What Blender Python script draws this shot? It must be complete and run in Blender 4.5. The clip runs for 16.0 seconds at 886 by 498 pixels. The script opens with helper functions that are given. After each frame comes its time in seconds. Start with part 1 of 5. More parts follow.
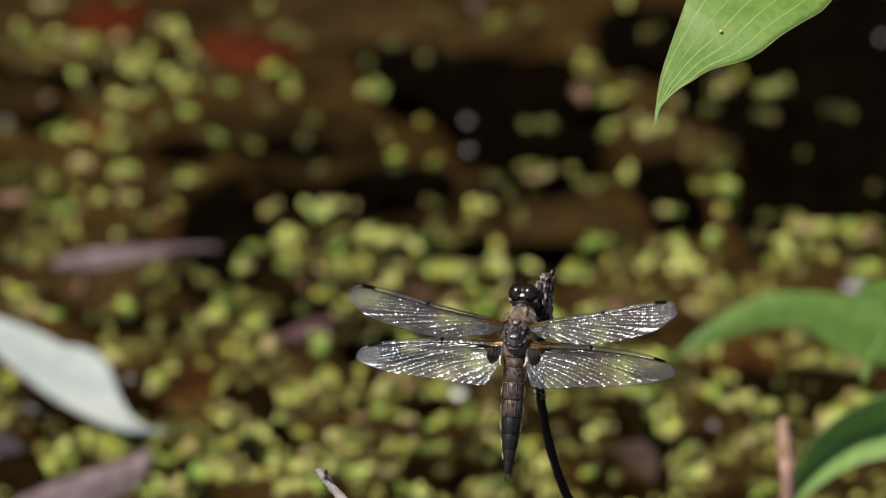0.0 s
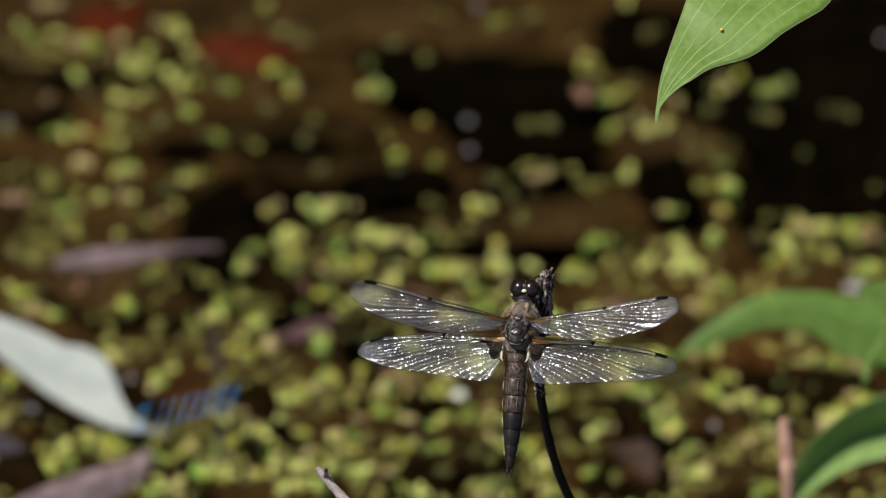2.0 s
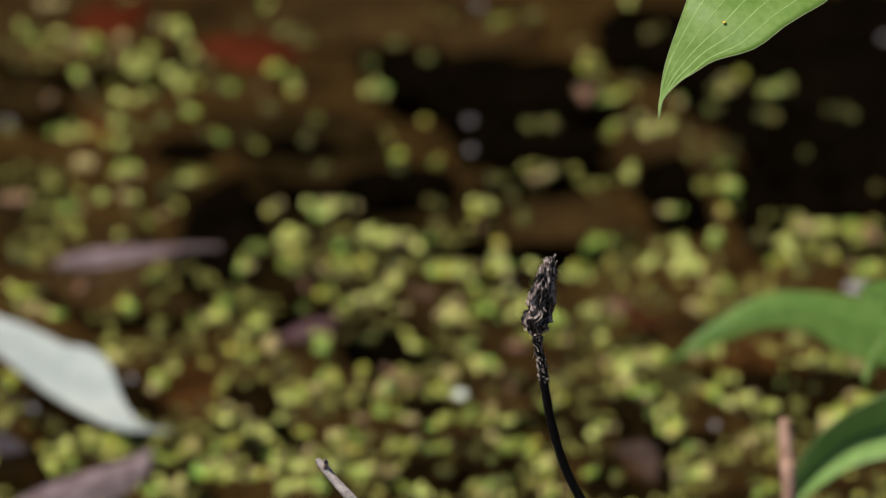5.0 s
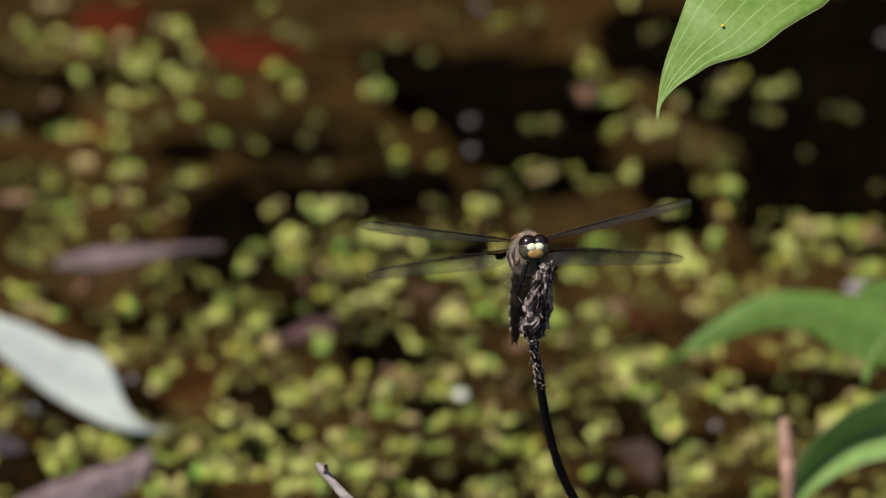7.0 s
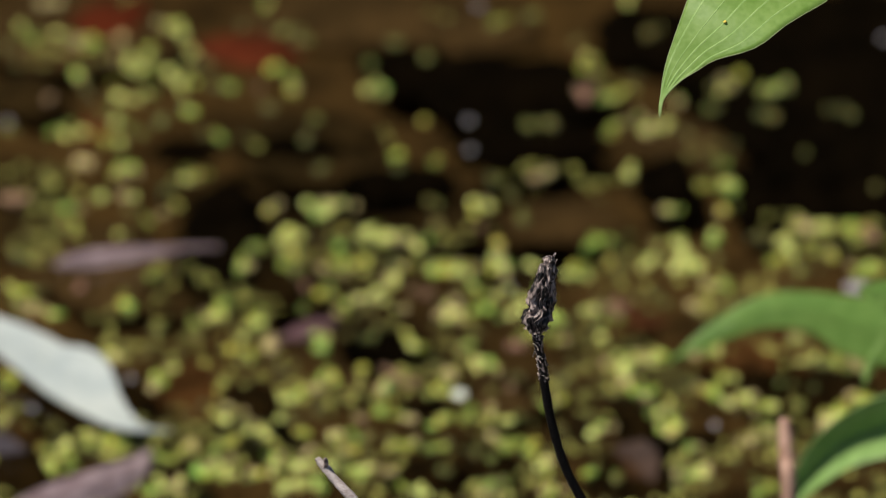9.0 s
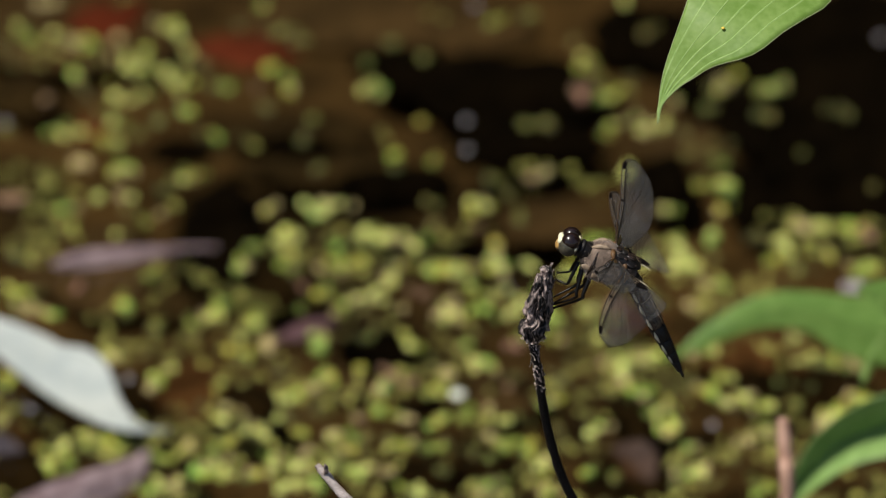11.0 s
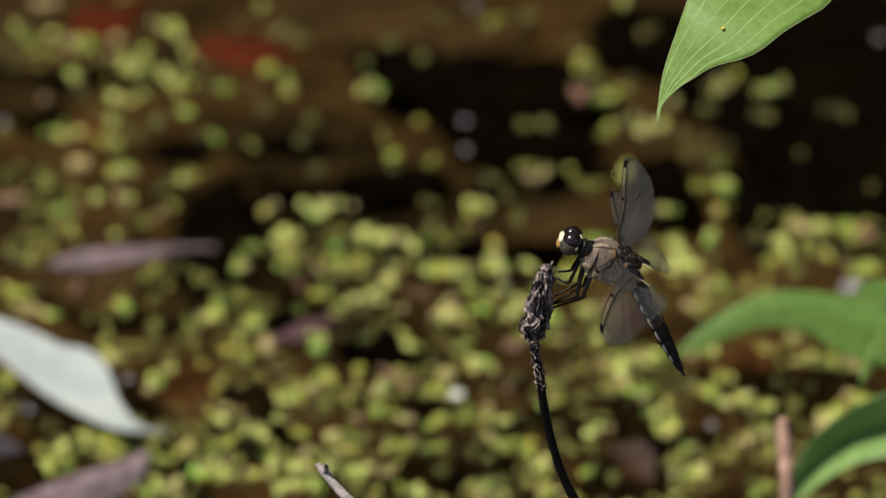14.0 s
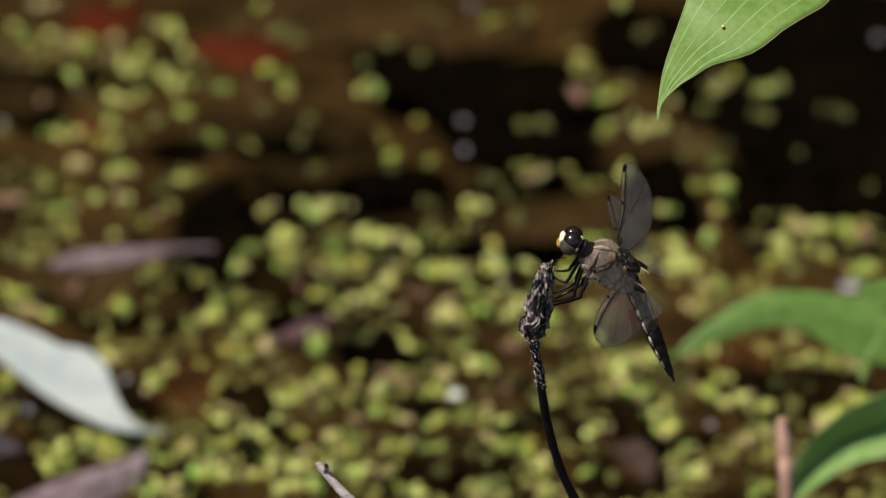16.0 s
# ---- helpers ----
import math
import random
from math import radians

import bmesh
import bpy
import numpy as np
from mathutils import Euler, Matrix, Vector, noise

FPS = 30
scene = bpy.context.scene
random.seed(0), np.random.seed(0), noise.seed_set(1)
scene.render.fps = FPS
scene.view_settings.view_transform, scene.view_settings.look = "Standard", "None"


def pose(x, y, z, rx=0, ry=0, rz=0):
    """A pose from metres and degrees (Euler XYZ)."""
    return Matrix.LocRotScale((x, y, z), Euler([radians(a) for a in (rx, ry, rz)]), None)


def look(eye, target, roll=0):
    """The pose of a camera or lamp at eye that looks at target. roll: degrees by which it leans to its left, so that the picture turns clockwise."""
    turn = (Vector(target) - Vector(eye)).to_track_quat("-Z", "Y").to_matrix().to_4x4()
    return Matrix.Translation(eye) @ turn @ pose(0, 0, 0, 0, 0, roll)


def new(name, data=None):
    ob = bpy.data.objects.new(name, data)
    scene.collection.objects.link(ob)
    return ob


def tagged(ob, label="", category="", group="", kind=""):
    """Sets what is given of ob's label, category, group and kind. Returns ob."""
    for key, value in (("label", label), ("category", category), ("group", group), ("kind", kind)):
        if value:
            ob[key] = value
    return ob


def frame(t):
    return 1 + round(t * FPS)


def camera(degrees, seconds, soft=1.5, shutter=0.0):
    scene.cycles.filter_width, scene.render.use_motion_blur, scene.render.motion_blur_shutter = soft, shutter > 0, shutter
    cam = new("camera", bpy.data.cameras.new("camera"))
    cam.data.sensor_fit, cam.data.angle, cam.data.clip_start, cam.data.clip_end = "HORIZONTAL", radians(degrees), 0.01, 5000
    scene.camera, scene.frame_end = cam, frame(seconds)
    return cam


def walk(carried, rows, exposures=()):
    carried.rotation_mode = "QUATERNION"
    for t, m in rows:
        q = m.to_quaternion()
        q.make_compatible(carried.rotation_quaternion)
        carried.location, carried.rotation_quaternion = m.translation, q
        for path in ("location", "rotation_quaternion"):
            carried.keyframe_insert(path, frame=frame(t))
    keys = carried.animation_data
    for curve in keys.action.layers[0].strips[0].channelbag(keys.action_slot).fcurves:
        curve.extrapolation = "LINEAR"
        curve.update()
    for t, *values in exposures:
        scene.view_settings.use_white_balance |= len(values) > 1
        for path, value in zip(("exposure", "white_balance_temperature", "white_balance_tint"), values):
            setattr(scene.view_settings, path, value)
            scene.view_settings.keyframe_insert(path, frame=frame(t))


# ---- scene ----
# Camera on a tripod above a pond's edge, looking down at a dragonfly's perch.
PITCH = radians(30.0)
DIST = 2.92
PERCH = 0.24
cam = camera(4.0, 16.0, 1.2, 0.5)
cam.data.dof.use_dof = True
cam.data.dof.focus_distance = DIST
cam.data.dof.aperture_fstop = 15.3
FWD = Vector((0, math.cos(PITCH), -math.sin(PITCH)))
UP = Vector((0, math.sin(PITCH), math.cos(PITCH)))
RIGHT = Vector((1, 0, 0))
AIM = Vector((0, 0, PERCH))
EYE = AIM - FWD * DIST
STEP = 2 * DIST * math.tan(radians(2.0)) / 1568


def eye_at(drift):
    return look(EYE + RIGHT * drift, AIM)


walk(cam, [(0.0, eye_at(-0.0025)), (3.5, eye_at(0)), (6.5, eye_at(0.0015)), (9.0, eye_at(0)),
           (11.5, eye_at(-0.005)), (14.0, eye_at(-0.0062)), (16.0, eye_at(-0.0082))],
     exposures=[(0.0, 0.2), (0.5, 0.15), (1.0, 0.08), (6.5, 0.09), (7.0, 0.2), (16.0, 0.22)])


def sight(x, y, w=0.0):
    """A place w metres beyond the plane of the perch; x and y in steps of 0.13 mm across that plane."""
    k = 1 + w / DIST
    return EYE + FWD * (DIST + w) + RIGHT * ((x - 784) * STEP * k) + UP * ((441 - y) * STEP * k)


def afloat(x, y, h=0.0):
    """Where the line of sight of that place meets the level h."""
    d = (sight(x, y) - EYE).normalized()
    return EYE + d * ((h - EYE.z) / d.z)


# ---- light ----
SUN = Vector((-0.42, -0.13, 0.9)).normalized()
world = bpy.data.worlds.new("sky")
scene.world = world
world.use_nodes = True
wn = world.node_tree.nodes
sky = wn.new("ShaderNodeTexSky")
sky.sky_type = "NISHITA"
sky.sun_disc = False
sky.sun_elevation = math.asin(SUN.z)
sky.sun_rotation = math.atan2(SUN.x, SUN.y)
wn["Background"].inputs["Strength"].default_value = 0.072
world.node_tree.links.new(sky.outputs["Color"], wn["Background"].inputs["Color"])
sun = new("sun", bpy.data.lights.new("sun", "SUN"))
sun.data.energy = 4.2
sun.data.angle = radians(0.6)
sun.data.color = (1.0, 0.95, 0.86)
sun.matrix_world = look(SUN * 20, (0, 0, 0))


# ---- materials ----
def mat(name, a, b, scale=200.0, rough=0.6, bump=0.0, spec=0.3, sheen=0.0, fine=4.0, trans=0.0, metal=0.0, vary=0.0, coat=0.0, island=0.0, stretch=1.0, low=0.36, high=0.64):
    """A surface whose colour wanders between a and b at two scales, with relief and uneven gloss."""
    m = bpy.data.materials.new(name)
    m.use_nodes = True
    n, l = m.node_tree.nodes, m.node_tree.links
    p = n["Principled BSDF"]
    co = n.new("ShaderNodeTexCoord")
    big, small = n.new("ShaderNodeTexNoise"), n.new("ShaderNodeTexNoise")
    big.inputs["Scale"].default_value = scale
    big.inputs["Detail"].default_value = 4
    small.inputs["Scale"].default_value = scale * fine
    small.inputs["Detail"].default_value = 3
    mixf = n.new("ShaderNodeMath")
    mixf.operation = "MULTIPLY_ADD"
    mixf.inputs[1].default_value = 0.45
    squash = n.new("ShaderNodeVectorMath")
    squash.operation = "MULTIPLY"
    squash.inputs[1].default_value = (1, 1, stretch)
    l.new(co.outputs["Object"], squash.inputs[0])
    l.new(squash.outputs[0], big.inputs["Vector"])
    l.new(squash.outputs[0], small.inputs["Vector"])
    l.new(small.outputs["Fac"], mixf.inputs[0])
    half = n.new("ShaderNodeMath")
    half.operation = "MULTIPLY"
    half.inputs[1].default_value = 0.55
    l.new(big.outputs["Fac"], half.inputs[0])
    l.new(half.outputs[0], mixf.inputs[2])
    ramp = n.new("ShaderNodeValToRGB")
    ramp.color_ramp.elements[0].position, ramp.color_ramp.elements[1].position = low, high
    ramp.color_ramp.elements[0].color, ramp.color_ramp.elements[1].color = (*a, 1), (*b, 1)
    l.new(mixf.outputs[0], ramp.inputs["Fac"])
    colour = ramp.outputs["Color"]
    if vary:
        info = n.new("ShaderNodeObjectInfo")
        hsv = n.new("ShaderNodeHueSaturation")
        rng = n.new("ShaderNodeMapRange")
        rng.inputs["To Min"].default_value, rng.inputs["To Max"].default_value = 1 - vary, 1 + vary
        l.new(info.outputs["Random"], rng.inputs["Value"])
        l.new(rng.outputs["Result"], hsv.inputs["Value"])
        spin, part_of, tint = n.new("ShaderNodeMath"), n.new("ShaderNodeMath"), n.new("ShaderNodeMapRange")
        spin.operation, spin.inputs[1].default_value = "MULTIPLY", 7.31
        part_of.operation = "FRACT"
        tint.inputs["To Min"].default_value, tint.inputs["To Max"].default_value = 0.5 - 0.07 * vary, 0.5 + 0.065 * vary
        l.new(info.outputs["Random"], spin.inputs[0])
        l.new(spin.outputs[0], part_of.inputs[0])
        l.new(part_of.outputs[0], tint.inputs["Value"])
        l.new(tint.outputs["Result"], hsv.inputs["Hue"])
        l.new(colour, hsv.inputs["Color"])
        colour = hsv.outputs["Color"]
    if island:
        geo = n.new("ShaderNodeNewGeometry")
        hsv = n.new("ShaderNodeHueSaturation")
        rng = n.new("ShaderNodeMapRange")
        rng.inputs["To Min"].default_value, rng.inputs["To Max"].default_value = 1 - island, 1 + island
        l.new(geo.outputs["Random Per Island"], rng.inputs["Value"])
        l.new(rng.outputs["Result"], hsv.inputs["Value"])
        l.new(colour, hsv.inputs["Color"])
        colour = hsv.outputs["Color"]
    l.new(colour, p.inputs["Base Color"])
    p.inputs["Roughness"].default_value = rough
    p.inputs["Specular IOR Level"].default_value = spec
    p.inputs["Metallic"].default_value = metal
    p.inputs["Coat Weight"].default_value = coat
    if sheen:
        p.inputs["Sheen Weight"].default_value = sheen
    if bump:
        bp = n.new("ShaderNodeBump")
        bp.inputs["Strength"].default_value = bump
        bp.inputs["Distance"].default_value = 0.3 / scale
        l.new(mixf.outputs[0], bp.inputs["Height"])
        l.new(bp.outputs["Normal"], p.inputs["Normal"])
    if trans:
        tr = n.new("ShaderNodeBsdfTranslucent")
        mx = n.new("ShaderNodeMixShader")
        mx.inputs[0].default_value = trans
        l.new(colour, tr.inputs["Color"])
        l.new(p.outputs[0], mx.inputs[1])
        l.new(tr.outputs[0], mx.inputs[2])
        l.new(mx.outputs[0], n["Material Output"].inputs["Surface"])
    return m


def clear(name, tint, share, gloss, rough, cloud=0.0, milk=(0.55, 0.53, 0.5)):
    """A thin clear film: light passes tinted, a share (below 1, or by the refractive index) is mirrored, a little is scattered."""
    m = bpy.data.materials.new(name)
    m.use_nodes = True
    n, l = m.node_tree.nodes, m.node_tree.links
    tp, gl, df = n.new("ShaderNodeBsdfTransparent"), n.new("ShaderNodeBsdfGlossy"), n.new("ShaderNodeBsdfDiffuse")
    tp.inputs["Color"].default_value = (*tint, 1)
    gl.inputs["Color"].default_value = (*gloss, 1)
    gl.inputs["Roughness"].default_value = rough
    df.inputs["Color"].default_value = (*milk, 1)
    a, b = n.new("ShaderNodeMixShader"), n.new("ShaderNodeMixShader")
    if share > 1:
        fr = n.new("ShaderNodeFresnel")
        fr.inputs["IOR"].default_value = share
        l.new(fr.outputs[0], b.inputs[0])
    else:
        b.inputs[0].default_value = share
    a.inputs[0].default_value = cloud
    l.new(tp.outputs[0], a.inputs[1])
    tl, both = n.new("ShaderNodeBsdfTranslucent"), n.new("ShaderNodeMixShader")
    tl.inputs["Color"].default_value = (*(1.1 * q for q in milk), 1)
    l.new(df.outputs[0], both.inputs[1])
    l.new(tl.outputs[0], both.inputs[2])
    l.new(both.outputs[0], a.inputs[2])
    l.new(a.outputs[0], b.inputs[1])
    l.new(gl.outputs[0], b.inputs[2])
    l.new(b.outputs[0], n["Material Output"].inputs["Surface"])
    return m


SILT_LIGHT = mat("silt_light", (0.026, 0.019, 0.011), (0.088, 0.062, 0.034), 16, 0.9, 0.3, 0.1, fine=6)
SILT_RED = mat("silt_red", (0.045, 0.024, 0.011), (0.105, 0.055, 0.025), 16, 0.9, 0.3, 0.1, fine=6)
SILT_DARK = mat("silt_dark", (0.009, 0.007, 0.004), (0.046, 0.033, 0.016), 16, 0.9, 0.3, 0.1, fine=6)
SILT = mat("silt", (0.014, 0.01, 0.0055), (0.09, 0.06, 0.027), 11, 0.9, 0.3, 0.1, fine=6)
# near-black and dark brown: shade of deep water put into the bed's colour
DEEP_SHADE = mat("muck", (0.0008, 0.0007, 0.0005), (0.0055, 0.004, 0.0026), 40, 1.0, 0.3, 0.045)
DEEP_SHADE_BROWN = mat("deep_shade_brown", (0.004, 0.003, 0.0018), (0.024, 0.0165, 0.008), 30, 1.0, 0.3, 0.06)
WATER = clear("pond_water", (0.82, 0.74, 0.58), 1.33, (1, 1, 1), 0.03)
SOIL = mat("soil", (0.03, 0.025, 0.012), (0.08, 0.07, 0.03), 3, 0.95, 0.4, 0.1, fine=9)
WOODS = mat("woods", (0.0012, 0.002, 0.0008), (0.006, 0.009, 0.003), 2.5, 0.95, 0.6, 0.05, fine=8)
FROND = mat("frond_green", (0.22, 0.252, 0.032), (0.5, 0.54, 0.09), 300, 0.35, 0.1, 0.5, trans=0.15, vary=0.75)
FROND_FRESH = mat("frond_fresh", (0.195, 0.28, 0.04), (0.4, 0.53, 0.1), 300, 0.35, 0.1, 0.5, trans=0.15, vary=0.5)
# paler and duller copies of the frond green, standing for lit and shaded fronds
FROND_LIT = mat("frond_lit", (0.58, 0.62, 0.14), (0.79, 0.82, 0.275), 300, 0.38, 0.1, 0.45, trans=0.15, vary=0.2)
FROND_SHADED = mat("frond_shaded", (0.08, 0.084, 0.016), (0.19, 0.18, 0.04), 300, 0.5, 0.1, 0.4, vary=0.5)
FROND_TAN = mat("frond_tan", (0.36, 0.29, 0.11), (0.54, 0.44, 0.21), 300, 0.55, 0.1, 0.3, vary=0.15)
FROND_PINK = mat("frond_pink", (0.2, 0.11, 0.06), (0.34, 0.2, 0.13), 300, 0.55, 0.1, 0.3, vary=0.3)
FROND_MIX = mat("frond_mixed", (0.11, 0.11, 0.022), (0.33, 0.32, 0.07), 300, 0.6, 0.1, 0.3, island=0.75)
# pale colour standing in for sun glints on the water; also one fleck
PALE = mat("pale_glint", (0.27, 0.25, 0.255), (0.4, 0.37, 0.375), 300, 0.3, 0, 0.5)
BUBBLE_SKIN = mat("bubble_skin", (0.5, 0.46, 0.47), (0.62, 0.58, 0.59), 300, 0.25, 0, 0.5)
PETAL = mat("petal_white", (0.7, 0.74, 0.6), (0.85, 0.87, 0.76), 300, 0.4, 0, 0.4)
LEAF = mat("leaf_green", (0.165, 0.295, 0.045), (0.26, 0.395, 0.095), 110, 0.5, 0.1, 0.35, trans=0.3, fine=5)
# copy of leaf_deep with little translucency, to keep its folded half in shade
LEAF_SHADED = mat("leaf_shaded", (0.14, 0.245, 0.06), (0.22, 0.34, 0.105), 60, 0.45, 0.1, 0.35, trans=0.06)
LEAF_DEEP = mat("leaf_deep", (0.14, 0.27, 0.045), (0.22, 0.36, 0.075), 60, 0.4, 0.1, 0.45, trans=0.3)
VEIN = mat("leaf_vein", (0.21, 0.34, 0.085), (0.3, 0.43, 0.14), 200, 0.55)
RIM = mat("leaf_rim", (0.24, 0.3, 0.12), (0.34, 0.38, 0.19), 300, 0.6)
LEAF_PALE = mat("leaf_pale", (0.31, 0.35, 0.345), (0.43, 0.455, 0.42), 26, 0.5, 0.15, 0.4)
LEAF_MAUVE = mat("leaf_mauve", (0.21, 0.14, 0.145), (0.44, 0.33, 0.33), 60, 0.6, 0.2, 0.3)
LEAF_SLATE = mat("leaf_slate", (0.03, 0.026, 0.031), (0.085, 0.07, 0.078), 60, 0.8, 0.2, 0.08)
LEAF_WINE = mat("leaf_wine", (0.13, 0.06, 0.065), (0.27, 0.15, 0.155), 60, 0.6, 0.2, 0.3)
LEAF_BROWN = mat("leaf_brown", (0.024, 0.013, 0.009), (0.06, 0.034, 0.023), 60, 0.7, 0.2, 0.2)
LEAF_RED = mat("leaf_red", (0.06, 0.011, 0.006), (0.16, 0.032, 0.016), 60, 0.7, 0.2, 0.2)
LEAF_RUST = mat("leaf_rust", (0.045, 0.018, 0.01), (0.095, 0.037, 0.02), 60, 0.7, 0.2, 0.2)
STEM_RED = mat("stem_red", (0.22, 0.11, 0.07), (0.55, 0.35, 0.26), 700, 0.6, 0.3, stretch=0.08)
TWIG = mat("twig_grey", (0.27, 0.215, 0.195), (0.56, 0.49, 0.46), 900, 0.8, 0.6, 0.2)
STALK = mat("stalk_black", (0.003, 0.003, 0.003), (0.012, 0.011, 0.011), 900, 0.4, 0.3, 0.16)
BARK = mat("bark_dark", (0.003, 0.0025, 0.0025), (0.4, 0.31, 0.28), 420, 0.55, 0.5, 0.4, stretch=0.3, low=0.465, high=0.61)
FLAKE = mat("bark_flake", (0.2, 0.14, 0.12), (0.8, 0.66, 0.6), 800, 0.5, 0.7, 0.5, vary=0.5)
EGG = mat("egg_yellow", (0.75, 0.5, 0.05), (0.85, 0.62, 0.12), 500, 0.4)
MEMBRANE = clear("wing_film", (0.97, 0.97, 0.97), 0.11, (0.88, 0.92, 1.0), 0.22, 0.15, (0.58, 0.58, 0.58))
SLIM_FILM = clear("slim_film", (0.98, 0.98, 0.98), 0.01, (1.0, 1.0, 1.0), 0.3, 0.01)
AMBER = clear("amber_film", (0.82, 0.5, 0.2), 1.3, (1, 0.8, 0.5), 0.3, 0.35, (0.3, 0.145, 0.05))
WVEIN = mat("wing_vein", (0.006, 0.0045, 0.0035), (0.022, 0.016, 0.011), 900, 0.6, 0, 0.2)
COSTA = mat("costa_brown", (0.015, 0.009, 0.006), (0.06, 0.034, 0.018), 700, 0.4, 0, 0.5)
DARK = mat("chitin_black", (0.006, 0.005, 0.005), (0.022, 0.018, 0.016), 900, 0.48, 0.2, 0.4)
LEG = mat("leg_black", (0.0025, 0.002, 0.002), (0.009, 0.008, 0.0075), 900, 0.32, 0.2, 0.3)
FUR = mat("thorax_brown", (0.035, 0.025, 0.02), (0.25, 0.18, 0.135), 450, 0.75, 0.5, 0.2, sheen=0.3, fine=6)
HAIR = mat("thorax_hair", (0.3, 0.22, 0.17), (0.56, 0.45, 0.36), 900, 0.6)
ABDO = mat("abdomen_brown", (0.018, 0.012, 0.009), (0.13, 0.092, 0.07), 900, 0.27, 0.5, 0.6)
SADDLE = mat("saddle_grey", (0.006, 0.004, 0.0035), (0.05, 0.033, 0.026), 1500, 0.24, 0.6, 0.6)
HINGE = mat("hinge_amber", (0.06, 0.03, 0.012), (0.17, 0.09, 0.036), 900, 0.5, 0.2)
PATCH = mat("patch_black", (0.0015, 0.001, 0.001), (0.006, 0.004, 0.0035), 900, 0.8, 0.2, 0.08)
TAN = mat("thorax_tan", (0.15, 0.105, 0.07), (0.4, 0.3, 0.205), 900, 0.5, 0.4, 0.4)
YELLOW = mat("spot_yellow", (0.5, 0.44, 0.3), (0.7, 0.64, 0.48), 900, 0.5)
CREAM = mat("face_cream", (0.75, 0.7, 0.42), (0.85, 0.82, 0.62), 900, 0.4)
OCHRE = mat("lip_ochre", (0.25, 0.13, 0.03), (0.46, 0.28, 0.09), 900, 0.45)
EYE_GREY = mat("eye_grey", (0.032, 0.029, 0.021), (0.1, 0.092, 0.066), 1500, 0.28, 0, 0.5)
EYE_BROWN = mat("eye_brown", (0.006, 0.004, 0.004), (0.024, 0.012, 0.01), 1500, 0.22, 0, 0.6)
BLUE = mat("damsel_blue", (0.05, 0.25, 0.6), (0.1, 0.4, 0.85), 900, 0.4)


# ---- building helpers ----
def mesh(name, verts, faces, material, smooth=True):
    me = bpy.data.meshes.new(name)
    me.from_pydata([tuple(v) for v in verts], [], faces)
    me.materials.append(material)
    if smooth:
        me.polygons.foreach_set("use_smooth", [True] * len(me.polygons))
    me.update()
    return me


def part(name, me, parent, label="", m=None):
    ob = new(name, me)
    ob.parent = parent
    if m is not None:
        ob.matrix_basis = m
    return tagged(ob, label)


def thing(name, me, label, category, group="", kind="", m=None):
    ob = new(name, me)
    if m is not None:
        ob.matrix_basis = m
    return tagged(ob, label, category, group, kind)


def tube(points, radii, sides=8, rough=0.0, seed=0.0, flat=1.0, close=True, lay=None):
    """Verts and faces of a tapered tube along points; rough makes its radius uneven."""
    pts = [Vector(p) for p in points]
    vs, fs = [], []
    prev = lay
    for i, p in enumerate(pts):
        d = (pts[min(i + 1, len(pts) - 1)] - pts[max(i - 1, 0)]).normalized()
        side = prev if prev else (Vector((1, 0, 0)) if abs(d.x) < 0.8 else Vector((0, 1, 0)))
        side = (side - d * side.dot(d)).normalized()
        prev = side
        other = d.cross(side)
        for k in range(sides):
            a = 2 * math.pi * k / sides
            r = radii[i]
            if rough:
                r *= 1 + rough * noise.noise(Vector((math.cos(a) * 1.3 + seed, math.sin(a) * 1.3, i * 0.45)))
            vs.append(p + side * (math.cos(a) * r) + other * (math.sin(a) * r * flat))
    for i in range(len(pts) - 1):
        for k in range(sides):
            k2 = (k + 1) % sides
            fs.append((i * sides + k, i * sides + k2, (i + 1) * sides + k2, (i + 1) * sides + k))
    if close:
        fs.append(tuple(range(sides - 1, -1, -1)))
        fs.append(tuple((len(pts) - 1) * sides + k for k in range(sides)))
    return vs, fs


def curve_through(points, n):
    """n + 1 places on a smooth line through the points (Catmull-Rom)."""
    p = [Vector(q) for q in points]
    p = [p[0] * 2 - p[1]] + p + [p[-1] * 2 - p[-2]]
    out = []
    for i in range(n + 1):
        u = i / n * (len(p) - 3)
        k = min(int(u), len(p) - 4)
        t = u - k
        a, b, c, d = p[k:k + 4]
        out.append(0.5 * (2 * b + (c - a) * t + (2 * a - 5 * b + 4 * c - d) * t * t + (3 * b - a - 3 * c + d) * t ** 3))
    return out


def along(table, s):
    """A value from rows of (s, value), blended smoothly."""
    k = len(table)
    for i in range(k - 1):
        (a, x), (b, y) = table[i], table[i + 1]
        if s <= b:
            h = b - a
            t = max(0.0, (s - a) / h)
            m0 = (y - table[i - 1][1]) / (b - table[i - 1][0]) if i else (y - x) / h
            m1 = (table[i + 2][1] - x) / (table[i + 2][0] - a) if i + 2 < k else (y - x) / h
            return (2 * t ** 3 - 3 * t * t + 1) * x + (t ** 3 - 2 * t * t + t) * h * m0 + (3 * t * t - 2 * t ** 3) * y + (t ** 3 - t * t) * h * m1
    return table[-1][1]


def ball(rx, ry, rz, at=(0, 0, 0), u=16, v=12, warp=None):
    vs, fs = [], []
    for j in range(v + 1):
        th = math.pi * j / v
        for i in range(u):
            ph = 2 * math.pi * i / u
            p = Vector((rx * math.sin(th) * math.cos(ph), ry * math.sin(th) * math.sin(ph), rz * math.cos(th)))
            vs.append((warp(p) if warp else p) + Vector(at))
    for j in range(v):
        for i in range(u):
            fs.append((j * u + i, (j + 1) * u + i, (j + 1) * u + (i + 1) % u, j * u + (i + 1) % u))
    return vs, fs


